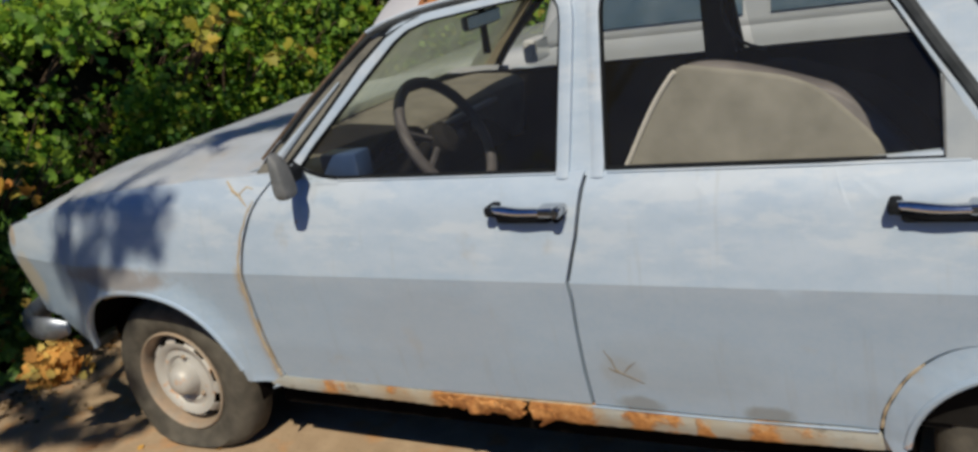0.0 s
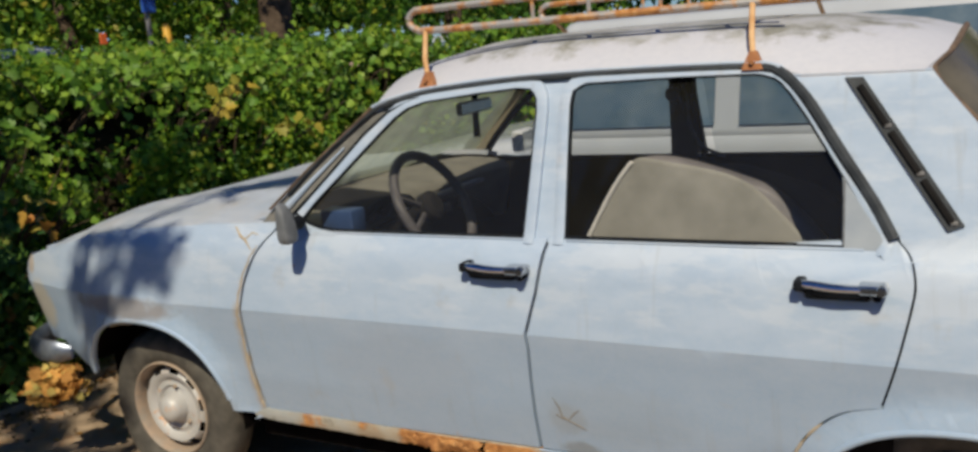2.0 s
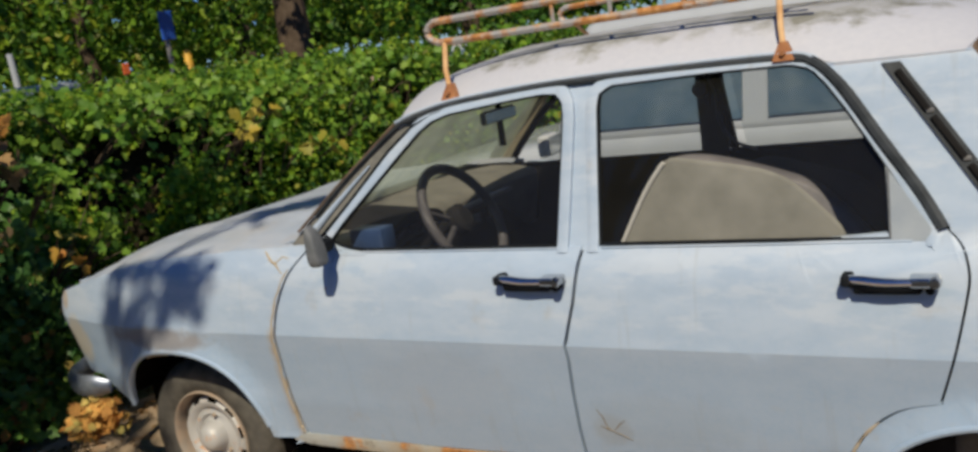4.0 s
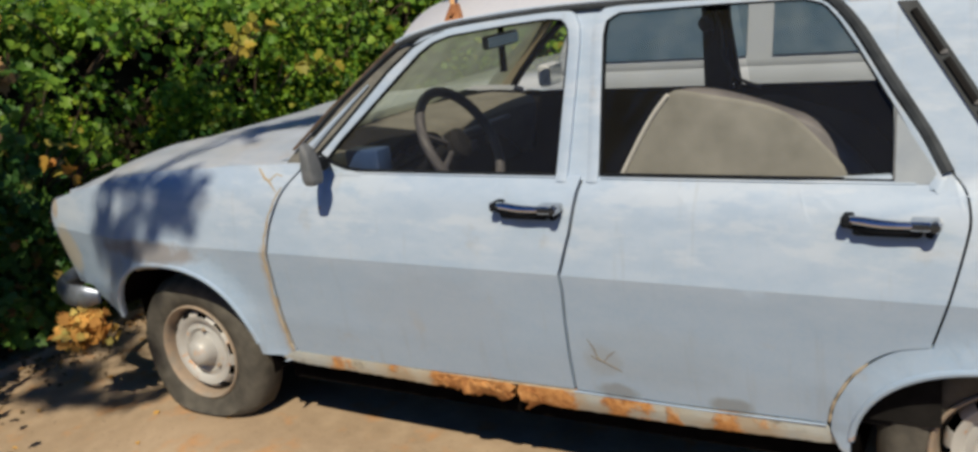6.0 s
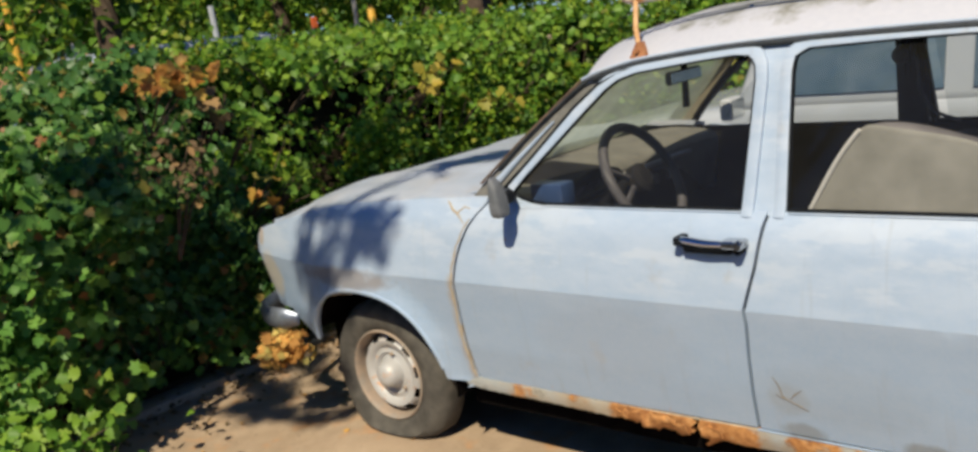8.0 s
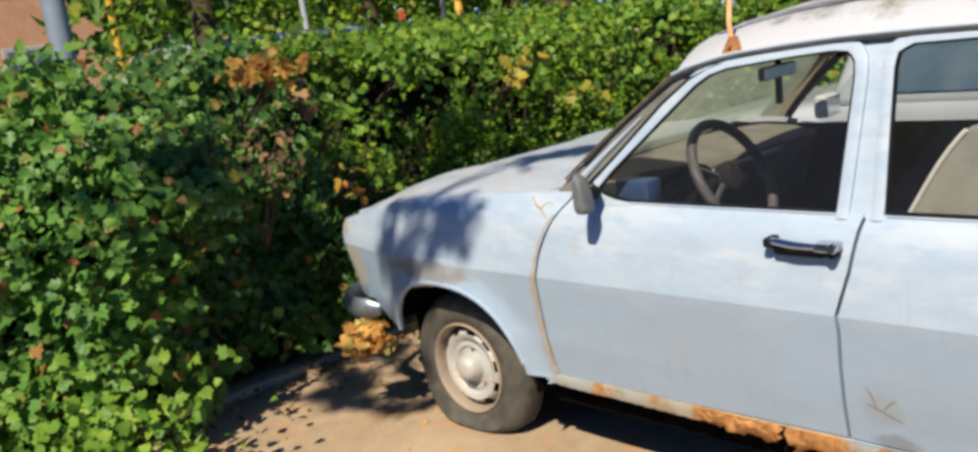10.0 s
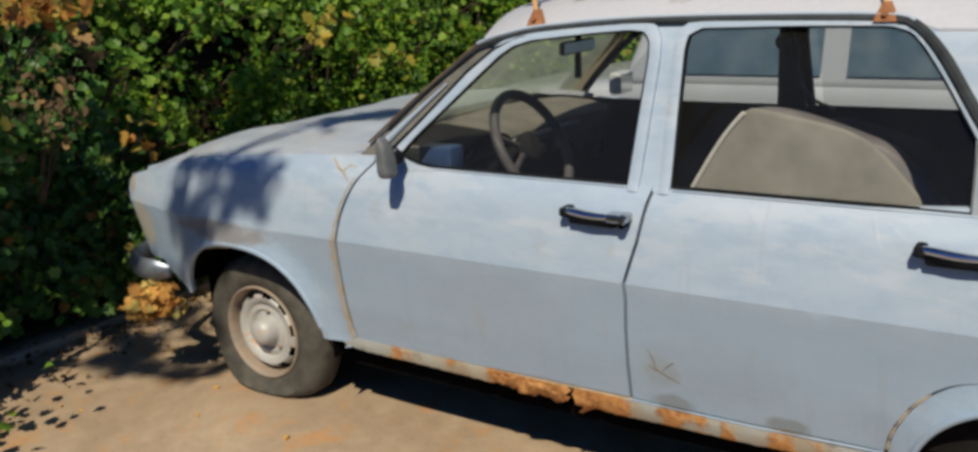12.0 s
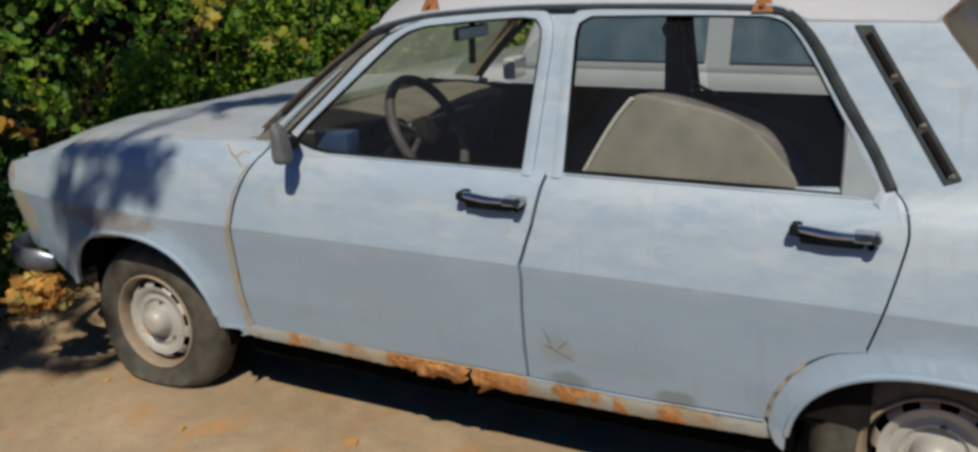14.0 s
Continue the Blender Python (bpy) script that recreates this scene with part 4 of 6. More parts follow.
bm = panel(CORNER + [(0.790, 0.917), (0.60, 0.915), (0.598, 0.935)], 0.03, 0.010, 0.003)
part("window_corner", bm, PAINT, front_door, "pale blue painted corner below the window")
line = [(x, side_y(x, z) - 0.005, z + 0.002) for x, z in CORNER]
part("corner_seal", tube(bmesh.new(), line, 0.0045, 6), RUBBER, front_door, "black rubber along the window's front corner")

# bumper
line = smooth_path([(-0.49, 0.070, 0.435), (-0.56, 0.045, 0.440), (-0.66, 0.055, 0.442), (-0.75, 0.13, 0.445), (-0.83, 0.40, 0.455), (-0.84, MID, 0.455), (-0.83, 2 * MID - 0.4, 0.455), (-0.79, 2 * MID - 0.16, 0.455), (-0.70, 2 * MID - 0.075, 0.455), (-0.55, 2 * MID - 0.07, 0.46)], 6)
part("front_bumper", tube(bmesh.new(), line, [0.024 + 0.019 * min(1, i / 5, (len(line) - 1 - i) / 5) for i in range(len(line))], 14, flat=0.45), BUMPERCHROME, car, "pitted chrome front bumper")

# underside, wheel wells and inner shell, near-black in place of their shade
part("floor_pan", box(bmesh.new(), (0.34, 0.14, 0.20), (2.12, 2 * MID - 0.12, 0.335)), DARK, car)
# lowered dark box filling in the shade ahead of the front wheel
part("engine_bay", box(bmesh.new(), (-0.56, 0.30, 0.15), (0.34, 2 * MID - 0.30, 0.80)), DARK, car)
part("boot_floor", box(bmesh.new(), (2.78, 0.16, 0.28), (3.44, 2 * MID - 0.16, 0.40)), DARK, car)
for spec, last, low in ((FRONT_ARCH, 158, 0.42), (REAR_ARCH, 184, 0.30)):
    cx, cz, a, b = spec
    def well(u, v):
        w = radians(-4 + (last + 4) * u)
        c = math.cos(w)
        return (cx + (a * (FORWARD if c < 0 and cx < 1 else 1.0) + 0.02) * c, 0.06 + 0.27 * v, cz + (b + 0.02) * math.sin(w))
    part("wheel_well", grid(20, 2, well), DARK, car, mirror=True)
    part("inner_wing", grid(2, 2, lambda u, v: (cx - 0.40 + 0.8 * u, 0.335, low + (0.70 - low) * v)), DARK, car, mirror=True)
# dark liner behind the door gaps, standing in for their shade
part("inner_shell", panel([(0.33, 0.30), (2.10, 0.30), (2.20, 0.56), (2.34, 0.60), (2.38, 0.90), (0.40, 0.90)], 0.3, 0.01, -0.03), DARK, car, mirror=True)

# wheels
def wheel(x, y, z, contact, inset=0.0):
    """A pressed-steel wheel with slots, a domed centre and a soft tyre flattened on the ground."""
    R = 0.287
    bm = lathe(bmesh.new(), [(0.168, 0.012), (0.180, 0.002), (0.206, -0.008), (0.246, -0.010), (0.266, 0.004), (0.278, 0.020), (R, 0.035), (R, 0.095), (0.276, 0.118), (0.240, 0.132), (0.180, 0.125)], 64)
    ground = contact - z
    for v in bm.verts:
        low = max(0.0, (-v.co.z - 0.07) / (R - 0.07))
        r = math.hypot(v.co.x, v.co.z)
        rim_free = min(1.0, max(0.0, (r - 0.180) / 0.05))
        v.co.x *= 1.0 + 0.05 * low * rim_free
        v.co.y += (-0.030 if v.co.y < 0.08 else 0.030) * low * low * rim_free
        if v.co.z < ground + 0.030:
            v.co.z = ground + 0.030 * math.exp((v.co.z - ground - 0.030) / 0.030)
    tyre = bm
    bm = lathe(bmesh.new(), [(0.175, 0.010), (0.175, 0.000), (0.170, -0.004), (0.165, 0.001), (0.161, 0.018), (0.158, 0.045), (0.156, 0.080), (0.154, 0.12)], 48)
    rim = bm
    bm = bmesh.new()
    seg, rings = 80, []
    prof = [(r * 0.94, d + inset) for r, d in [(0.157, 0.078), (0.154, 0.040), (0.147, 0.024), (0.136, 0.016), (0.120, 0.018), (0.106, 0.032), (0.094, 0.030), (0.086, 0.026), (0.074, 0.036), (0.060, 0.030), (0.053, 0.006), (0.046, -0.012), (0.034, -0.021), (0.018, -0.025), (0.0005, -0.026)]]
    for r, d in prof:
        rings.append([bm.verts.new((r * math.cos(2 * math.pi * k / seg), d, r * math.sin(2 * math.pi * k / seg))) for k in range(seg)])
    for i, (a, b) in enumerate(zip(rings, rings[1:])):
        for k in range(seg):
            if i in (1, 2) and k % 8 in (0, 1, 2, 3):
                continue
            bm.faces.new((a[k], a[(k + 1) % seg], b[(k + 1) % seg], b[k]))
    parts = [("disc", thicken(bm, (0, 0.004, 0)), WHEEL, "off-white pressed steel wheel disc with slots"), ("tyre", tyre, TYRE, "dusty worn tyre, soft and flattened"), ("rim", rim, RIM, "rust-brown rim flange")]
    for k in range(3):
        w = radians(80 + 120 * k)
        b2 = lathe(bmesh.new(), [(0.0005, -0.006), (0.006, -0.006), (0.009, 0.0), (0.009, 0.02)], 6)
        bmesh.ops.translate(b2, verts=b2.verts, vec=(0.078 * math.cos(w), 0.024 + inset, 0.078 * math.sin(w)))
        parts.append(("wheel_nut", b2, RIM, ""))
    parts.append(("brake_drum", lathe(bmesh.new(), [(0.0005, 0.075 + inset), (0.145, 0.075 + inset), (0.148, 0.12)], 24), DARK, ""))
    holder = None
    for name, b, mat, label in parts:
        ob = part("wheel" if holder is None else name, b, mat, car if holder is None else holder, label, 40)
        if holder is None:
            holder = ob
            ob.location = (x, y, z)
            tagged(ob, "worn off-white steel wheel with a soft dusty tyre")


wheel(-0.060, 0.103, 0.252, 0.024)
wheel(2.445, 0.102, 0.284, 0.002, 0.020)
for x, z in ((0.0, 0.272), (2.445, 0.278)):
    bm = lathe(bmesh.new(), [(0.10, 0.0), (0.25, 0.0), (0.272, 0.03), (0.272, 0.13), (0.25, 0.155)], 32)
    bmesh.ops.translate(bm, verts=bm.verts, vec=(x, 2 * MID - 0.22, z))
    part("wheel", bm, TYRE, car)

# inside the car
def seat(name, x0, y0, y1, mat, edge_mat, label, line):
    pts = smooth_path([(x0 + x - 1.42, z, 0) for x, z in line], 4)
    bm = bmesh.new()
    for k, (y, inset) in enumerate(((y0, 0.012), (y0 + 0.1 * (y1 - y0), 0.004), (y0 + 0.3 * (y1 - y0), 0.0), (y1 - 0.3 * (y1 - y0), 0.0), (y1 - 0.1 * (y1 - y0), 0.008), (y1, 0.012))):
        row = []
        for p in pts:
            c = Vector((x0 + 0.36, 0.75, 0))
            q = p + (c - p).normalized() * inset
            row.append(bm.verts.new((q.x, y, q.y)))
        if k:
            for i in range(len(row) - 1):
                bm.faces.new((last[i], last[i + 1], row[i + 1], row[i]))
        else:
            bm.faces.new(row)
        last = row
    bm.faces.new(last[::-1])
    s = part(name, bm, mat, car, label, 50)
    bm = tube(bmesh.new(), [(p.x + 0.002, y0 - 0.002, p.y) for p in pts[5:19]], 0.006, 6)
    part("seat_piping", bm, edge_mat, s)
    return s


BACK = [(1.42, 0.62), (1.43, 0.78), (1.477, 0.874), (1.549, 0.998), (1.60, 1.066), (1.625, 1.088), (1.65, 1.092), (1.719, 1.079), (1.817, 1.061), (1.881, 1.044), (1.944, 1.010), (2.009, 0.944), (2.065, 0.877), (2.12, 0.78), (2.16, 0.62)]
SIDE = [(1.42, 0.62), (1.44, 0.80), (1.49, 0.89), (1.56, 1.01), (1.60, 1.065), (1.645, 1.090), (1.722, 1.088), (1.814, 1.063), (1.896, 1.036), (1.984, 1.000), (2.049, 0.940), (2.115, 0.864), (2.18, 0.76), (2.22, 0.62)]
seat("front_seat", 1.42, 0.345, 0.354, SEATCLOTH, PIPING, "worn beige cloth seat cover", BACK)
seat("front_seat_side", 1.42, 0.356, 0.43, SEATSIDE, SEATSIDE, "dark grey vinyl seat side", SIDE)
# near-black so that the far seat sinks into the cabin's shade
seat("front_seat", 1.40, 0.90, 1.30, INTERIOR, INTERIOR, "near-black passenger seat, cabin shade put into its colour", [(x, z - 0.16) for x, z in SIDE])
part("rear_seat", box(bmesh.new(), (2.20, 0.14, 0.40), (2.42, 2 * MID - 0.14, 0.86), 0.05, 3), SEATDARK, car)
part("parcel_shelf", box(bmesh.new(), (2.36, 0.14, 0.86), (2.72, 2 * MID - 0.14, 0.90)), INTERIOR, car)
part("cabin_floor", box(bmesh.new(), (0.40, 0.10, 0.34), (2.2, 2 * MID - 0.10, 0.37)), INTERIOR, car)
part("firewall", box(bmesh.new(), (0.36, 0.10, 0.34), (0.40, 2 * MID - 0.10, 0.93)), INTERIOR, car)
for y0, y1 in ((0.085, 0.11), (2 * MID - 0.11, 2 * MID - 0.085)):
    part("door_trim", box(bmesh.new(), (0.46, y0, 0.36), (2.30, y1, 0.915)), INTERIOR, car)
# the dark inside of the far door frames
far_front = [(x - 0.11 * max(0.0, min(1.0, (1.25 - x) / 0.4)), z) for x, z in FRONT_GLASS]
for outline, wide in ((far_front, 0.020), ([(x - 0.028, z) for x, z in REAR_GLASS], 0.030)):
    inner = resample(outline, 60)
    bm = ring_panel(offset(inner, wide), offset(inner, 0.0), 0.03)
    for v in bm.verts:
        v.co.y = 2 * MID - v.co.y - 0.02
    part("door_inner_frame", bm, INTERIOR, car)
bm = box(bmesh.new(), (1.372, 2 * MID - 0.18, 0.90), (1.478, 2 * MID - 0.13, 1.34), 0.02, 2)
part("belt_pillar", bm, BELTPILLAR, car, "dark trimmed centre pillar with belt anchor")
part("belt_bolt", box(bmesh.new(), (1.412, 2 * MID - 0.187, 1.222), (1.428, 2 * MID - 0.175, 1.246), 0.003, 1), WHITEPANEL, car, "pale belt bolt cover")
bm = tube(bmesh.new(), smooth_path([(1.420, 2 * MID - 0.19, 1.22), (1.455, 2 * MID - 0.20, 1.15), (1.462, 2 * MID - 0.20, 1.05), (1.50, 2 * MID - 0.17, 0.965), (1.58, 2 * MID - 0.15, 0.925)], 5), 0.007, 6, flat=0.5)
part("seat_belt", bm, DULL_PLASTIC, car, "grey seat belt hanging from the pillar")
bm = lathe(bmesh.new(), [(0.0005, -0.02), (0.025, -0.016), (0.03, 0.0), (0.03, 0.02)], 16)
bmesh.ops.translate(bm, verts=bm.verts, vec=(1.40, 2 * MID - 0.205, 1.17))
part("belt_anchor", bm, SEATDARK, car)


def lathe_turned(at, r):
    """A low round face that looks back along the car."""
    bm = lathe(bmesh.new(), [(0.0005, 0.0), (r * 0.9, 0.0), (r, -0.006), (r, 0.03)], 20)
    bmesh.ops.rotate(bm, verts=bm.verts, cent=(0, 0, 0), matrix=Matrix.Rotation(radians(90), 3, "Z"))
    bmesh.ops.translate(bm, verts=bm.verts, vec=at)
    return bm


def dash(u, v):
    """A padded top that slopes back from the windscreen, a rounded lip and a dark face below it."""
    k, d = u * 5, 1.0 - (2 * v - 1) ** 4
    x = float(np.interp(k, (0, 1, 2, 2.6, 3, 4, 5), (0.30, 0.44, 0.56, 0.625, 0.64, 0.632, 0.60)))
    z = float(np.interp(k, (0, 1, 2, 2.6, 3, 4, 5), (0.945, 0.945, 0.938, 0.925, 0.900, 0.84, 0.70)))
    return (x + 0.05 * (1 - d), 0.11 + (2 * MID - 0.33) * v, z + 0.004 * math.sin(9 * v))


dash_part = part("dashboard", grid(20, 24, dash), DASH, car, "faded grey-brown vinyl dashboard")
bm = box(bmesh.new(), (0.636, 0.66, 0.868), (0.652, 2 * MID - 0.26, 0.886), 0.004, 1)
part("dash_trim", bm, TRIMSILVER, dash_part, "dull silver strip across the dashboard")
part("dash_face", box(bmesh.new(), (0.60, 0.14, 0.70), (0.634, 2 * MID - 0.14, 0.862), 0.004, 1), INTERIOR, dash_part)
bm = grid(12, 8, lambda u, v: (0.52 + 0.22 * v, 0.27 + 0.32 * u, 0.935 + 0.048 * math.sin(math.pi * u) ** 0.5 - 0.02 * v))
part("instrument_cowl", thicken(bm, (0, 0, -0.03)), INTERIOR, dash_part, "black hood over the instruments")
for y in (0.35, 0.44, 0.53):
    part("gauge", lathe_turned((0.655, y, 0.905), 0.034), DULL, dash_part, "round grey gauge face")
for y in (0.70, 0.80, 0.92, 1.04):
    part("switch", box(bmesh.new(), (0.634, y, 0.80), (0.650, y + 0.05, 0.835), 0.006, 2), DULL, dash_part)
part("blue_box", box(bmesh.new(), (0.665, 0.165, 0.895), (0.785, 0.235, 0.968), 0.008, 2), BLUETHING, dash_part, "blue plastic box on the dashboard")

# steering wheel
centre, tilt = Vector((0.920, 0.42, 0.940)), Matrix.Rotation(radians(62), 3, "Y")
bm = bmesh.new()
ringpts = [centre + tilt @ Vector((0.175 * math.cos(2 * math.pi * k / 40), 0.175 * math.sin(2 * math.pi * k / 40), 0)) for k in range(40)]
tube(bm, ringpts, 0.016, 10, closed=True)
sw = part("steering_wheel", bm, SEATDARK, car, "black thin-rimmed steering wheel")
bm = bmesh.new()
for a in (-20, 20):
    tip = centre + tilt @ Vector((0.170 * math.cos(radians(a - 90)), 0.170 * math.sin(radians(a - 90)), 0))
    tube(bm, [centre + tilt @ Vector((0, 0, -0.03)), tip], 0.009, 6)
part("spokes", bm, SEATDARK, sw)
bm = tube(bmesh.new(), [centre + tilt @ Vector((0, 0, -0.03)), centre + tilt @ Vector((0, 0, 0.0)), centre + tilt @ Vector((0, 0, 0.012))], [0.050, 0.048, 0.030], 16)
part("horn_pad", bm, INTERIOR, sw)
bm = tube(bmesh.new(), [centre + tilt @ Vector((0, 0, 0.0)), centre + tilt @ Vector((0, 0, -0.25))], [0.030, 0.024], 12)
part("column", bm, INTERIOR, sw)

# inside mirror
bm = box(bmesh.new(), (0.862, 0.70, 1.186), (0.884, 0.93, 1.232), 0.012, 2)
im = part("inside_mirror", bm, DULL_PLASTIC, car, "dull grey inside mirror on a stalk")
part("mirror_glass", box(bmesh.new(), (0.884, 0.708, 1.192), (0.8855, 0.922, 1.226)), DARKMIRROR, im)
part("stalk", tube(bmesh.new(), [(0.872, 0.83, 1.345), (0.868, 0.83, 1.20), (0.866, 0.83, 1.10)], [0.010, 0.012, 0.013], 8), INTERIOR, im)

# far door mirror seen through the cabin
bm = box(bmesh.new(), (0.60, 2 * MID - 0.02, 0.93), (0.655, 2 * MID + 0.12, 1.025), 0.02, 3)
fm = part("door_mirror", bm, plain("pale_grey_plastic", (0.38, 0.40, 0.42), (0.50, 0.52, 0.54), 20, 0.55), car, "pale grey far door mirror")
part("mirror_glass", box(bmesh.new(), (0.656, 2 * MID - 0.008, 0.938), (0.658, 2 * MID + 0.108, 1.016), 0.0), DARKMIRROR, fm)

# ---- roof rack ----
rack = empty("roof_rack", (1.05, 0.24, 1.31), "rusty grey tubular roof rack clamped to the car's gutters", "roof rack")


def rack_part(name, bm, mat, label=""):
    bmesh.ops.translate(bm, verts=bm.verts, vec=(-1.05, -0.24, -1.31))
    return part(name, bm, mat, rack, label)


NEAR, FAR = 0.345, 2 * MID - 0.345
LEG_X = (1.062, 1.975)


def inboard(x):
    """The rails stand further in than the gutter clamps; they are set a little further forward with it."""
    return 2.5 - (2.5 - x) * 1.046


for y in (NEAR, FAR):
    loop = [(1.10, 1.478), (1.035, 1.483), (1.010, 1.508), (1.028, 1.535), (1.10, 1.540)]
    line = [(2.06, 1.478), (1.6, 1.478)] + loop + [(1.6, 1.545), (2.06, 1.548)]
    rack_part("side_rail", tube(bmesh.new(), smooth_path([(inboard(x), y, z) for x, z in line], 5), 0.0105, 8), RACK, "bent grey tube rail, rust spotted")
    for x in (1.40, 1.56, 1.75, 1.93):
        rack_part("upright", tube(bmesh.new(), [(inboard(x), y, 1.478), (inboard(x), y, 1.545)], 0.006, 6), RACK)
    for x in LEG_X:
        clamp = 0.230 if y == NEAR else 2 * MID - 0.230
        rack_part("leg", tube(bmesh.new(), [(x, clamp, 1.335), (x - 0.4 * (x - inboard(x)), clamp + 0.3 * (y - clamp), 1.40), (inboard(x), y, 1.478)], 0.0075, 8), LEGRUST, "thin rusty leg")
        bm = panel([(x - 0.025, 1.320), (x + 0.026, 1.320), (x + 0.019, 1.340), (x + 0.008, 1.363), (x - 0.008, 1.363), (x - 0.018, 1.340)], 0.02, 0.02, 0.0, lambda a, b: 0.212 + (b - 1.318) * 0.35, ())
        if y == FAR:
            for v in bm.verts:
                v.co.y = 2 * MID - v.co.y
        rack_part("clamp_foot", bm, RUSTDARK, "orange-brown rusted clamp foot")
        bm = lathe(bmesh.new(), [(0.0005, -0.010), (0.006, -0.010), (0.007, 0.0), (0.007, 0.012)], 6)
        bmesh.ops.translate(bm, verts=bm.verts, vec=(x, 0.218 if y == NEAR else 2 * MID - 0.218, 1.338))
        rack_part("clamp_bolt", bm, RUSTDARK)
for x in LEG_X:
    x = inboard(x)
    rack_part("cross_bar", tube(bmesh.new(), [(x, NEAR, 1.478), (x, MID, 1.482), (x, FAR, 1.478)], 0.009, 8), RACK)


# ---- foliage ----
LOBED = np.array([(0, 0, 0), (0.28, 0.04, 0.10), (0.50, 0.28, 0.15), (0.32, 0.42, 0.08), (0.40, 0.72, 0.06), (0.18, 0.72, 0.0), (0, 0.98, -0.18), (-0.18, 0.72, 0.0), (-0.40, 0.72, 0.06), (-0.32, 0.42, 0.08), (-0.50, 0.28, 0.15), (-0.28, 0.04, 0.10)])
LOBED_FACES = [(0, 1, 2, 3), (0, 3, 4, 5), (0, 5, 6, 7), (0, 7, 8, 9), (0, 9, 10, 11)]
OVAL = np.array([(0, 0, 0), (0.26, 0.22, 0.10), (0.30, 0.55, 0.09), (0, 1.0, -0.14), (-0.30, 0.55, 0.09), (-0.26, 0.22, 0.10)])
OVAL_FACES = [(0, 1, 2, 3), (0, 3, 4, 5)]
ROUND = np.array([(0, 0, 0), (0.36, 0.20, 0.10), (0.42, 0.62, 0.09), (0, 1.0, -0.12), (-0.42, 0.62, 0.09), (-0.36, 0.20, 0.10)])


def leaf_mesh(name, centres, sizes, rng, outward=None, shape="lobed"):
    """One mesh of many leaves, each turned at random but facing roughly outward and up."""
    base, faces = {"lobed": (LOBED, LOBED_FACES), "oval": (OVAL, OVAL_FACES), "round": (ROUND, OVAL_FACES)}[shape]
    n = len(centres)
    normal = rng.normal(size=(n, 3)) * 0.75 + (np.array(outward) if outward is not None else 0)
    normal /= np.linalg.norm(normal, axis=1)[:, None]
    along = rng.normal(size=(n, 3)) + np.array((0, 0, -0.5))
    along -= normal * np.sum(along * normal, axis=1)[:, None]
    along /= np.linalg.norm(along, axis=1)[:, None]
    across = np.cross(along, normal)
    p = base[None] * np.asarray(sizes)[:, None, None]
    pts = centres[:, None] + p[..., 0:1] * across[:, None] + p[..., 1:2] * along[:, None] + p[..., 2:3] * normal[:, None]
    k = len(base)
    f = (np.array(faces)[None] + (np.arange(n) * k)[:, None, None]).reshape(-1, 4)
    me = bpy.data.meshes.new(name)
    me.vertices.add(n * k)
    me.vertices.foreach_set("co", pts.reshape(-1).astype(np.float32))
    me.loops.add(len(f) * 4)
    me.loops.foreach_set("vertex_index", f.reshape(-1).astype(np.int32))
    me.polygons.add(len(f))
    me.polygons.foreach_set("loop_start", np.arange(0, len(f) * 4, 4, dtype=np.int32))
    me.update(calc_edges=True)
    me.validate()
    me.shade_smooth()
    return me


def hedge_face(y, z):
    """How far the hedge's face stands out, by height and place along it."""
    x = -1.30 + 0.22 * noise.noise((0.0, y * 1.1, z * 1.3)) + 0.22 * noise.noise((5.0, y * 2.6, z * 2.6))
    x -= 0.55 * max(0.0, (z - 0.95) / 0.55) ** 2
    if y < -0.05:
        t = min(1.0, (-0.05 - y) / 0.75)
        x += (0.12 + 0.42 * (1.0 - z / 1.4)) * t * t * (3 - 2 * t) - 1.0 * max(0.0, -0.95 - y)
    if z < 0.25 and y > -0.4:
        x -= 0.25 * (0.25 - z) / 0.25
    return x


def hedge_top(y):
    return 1.44 + 0.07 * noise.noise((2.0, y * 1.4, 0.0)) + 0.05 * noise.noise((2.0, y * 5.0, 3.0))


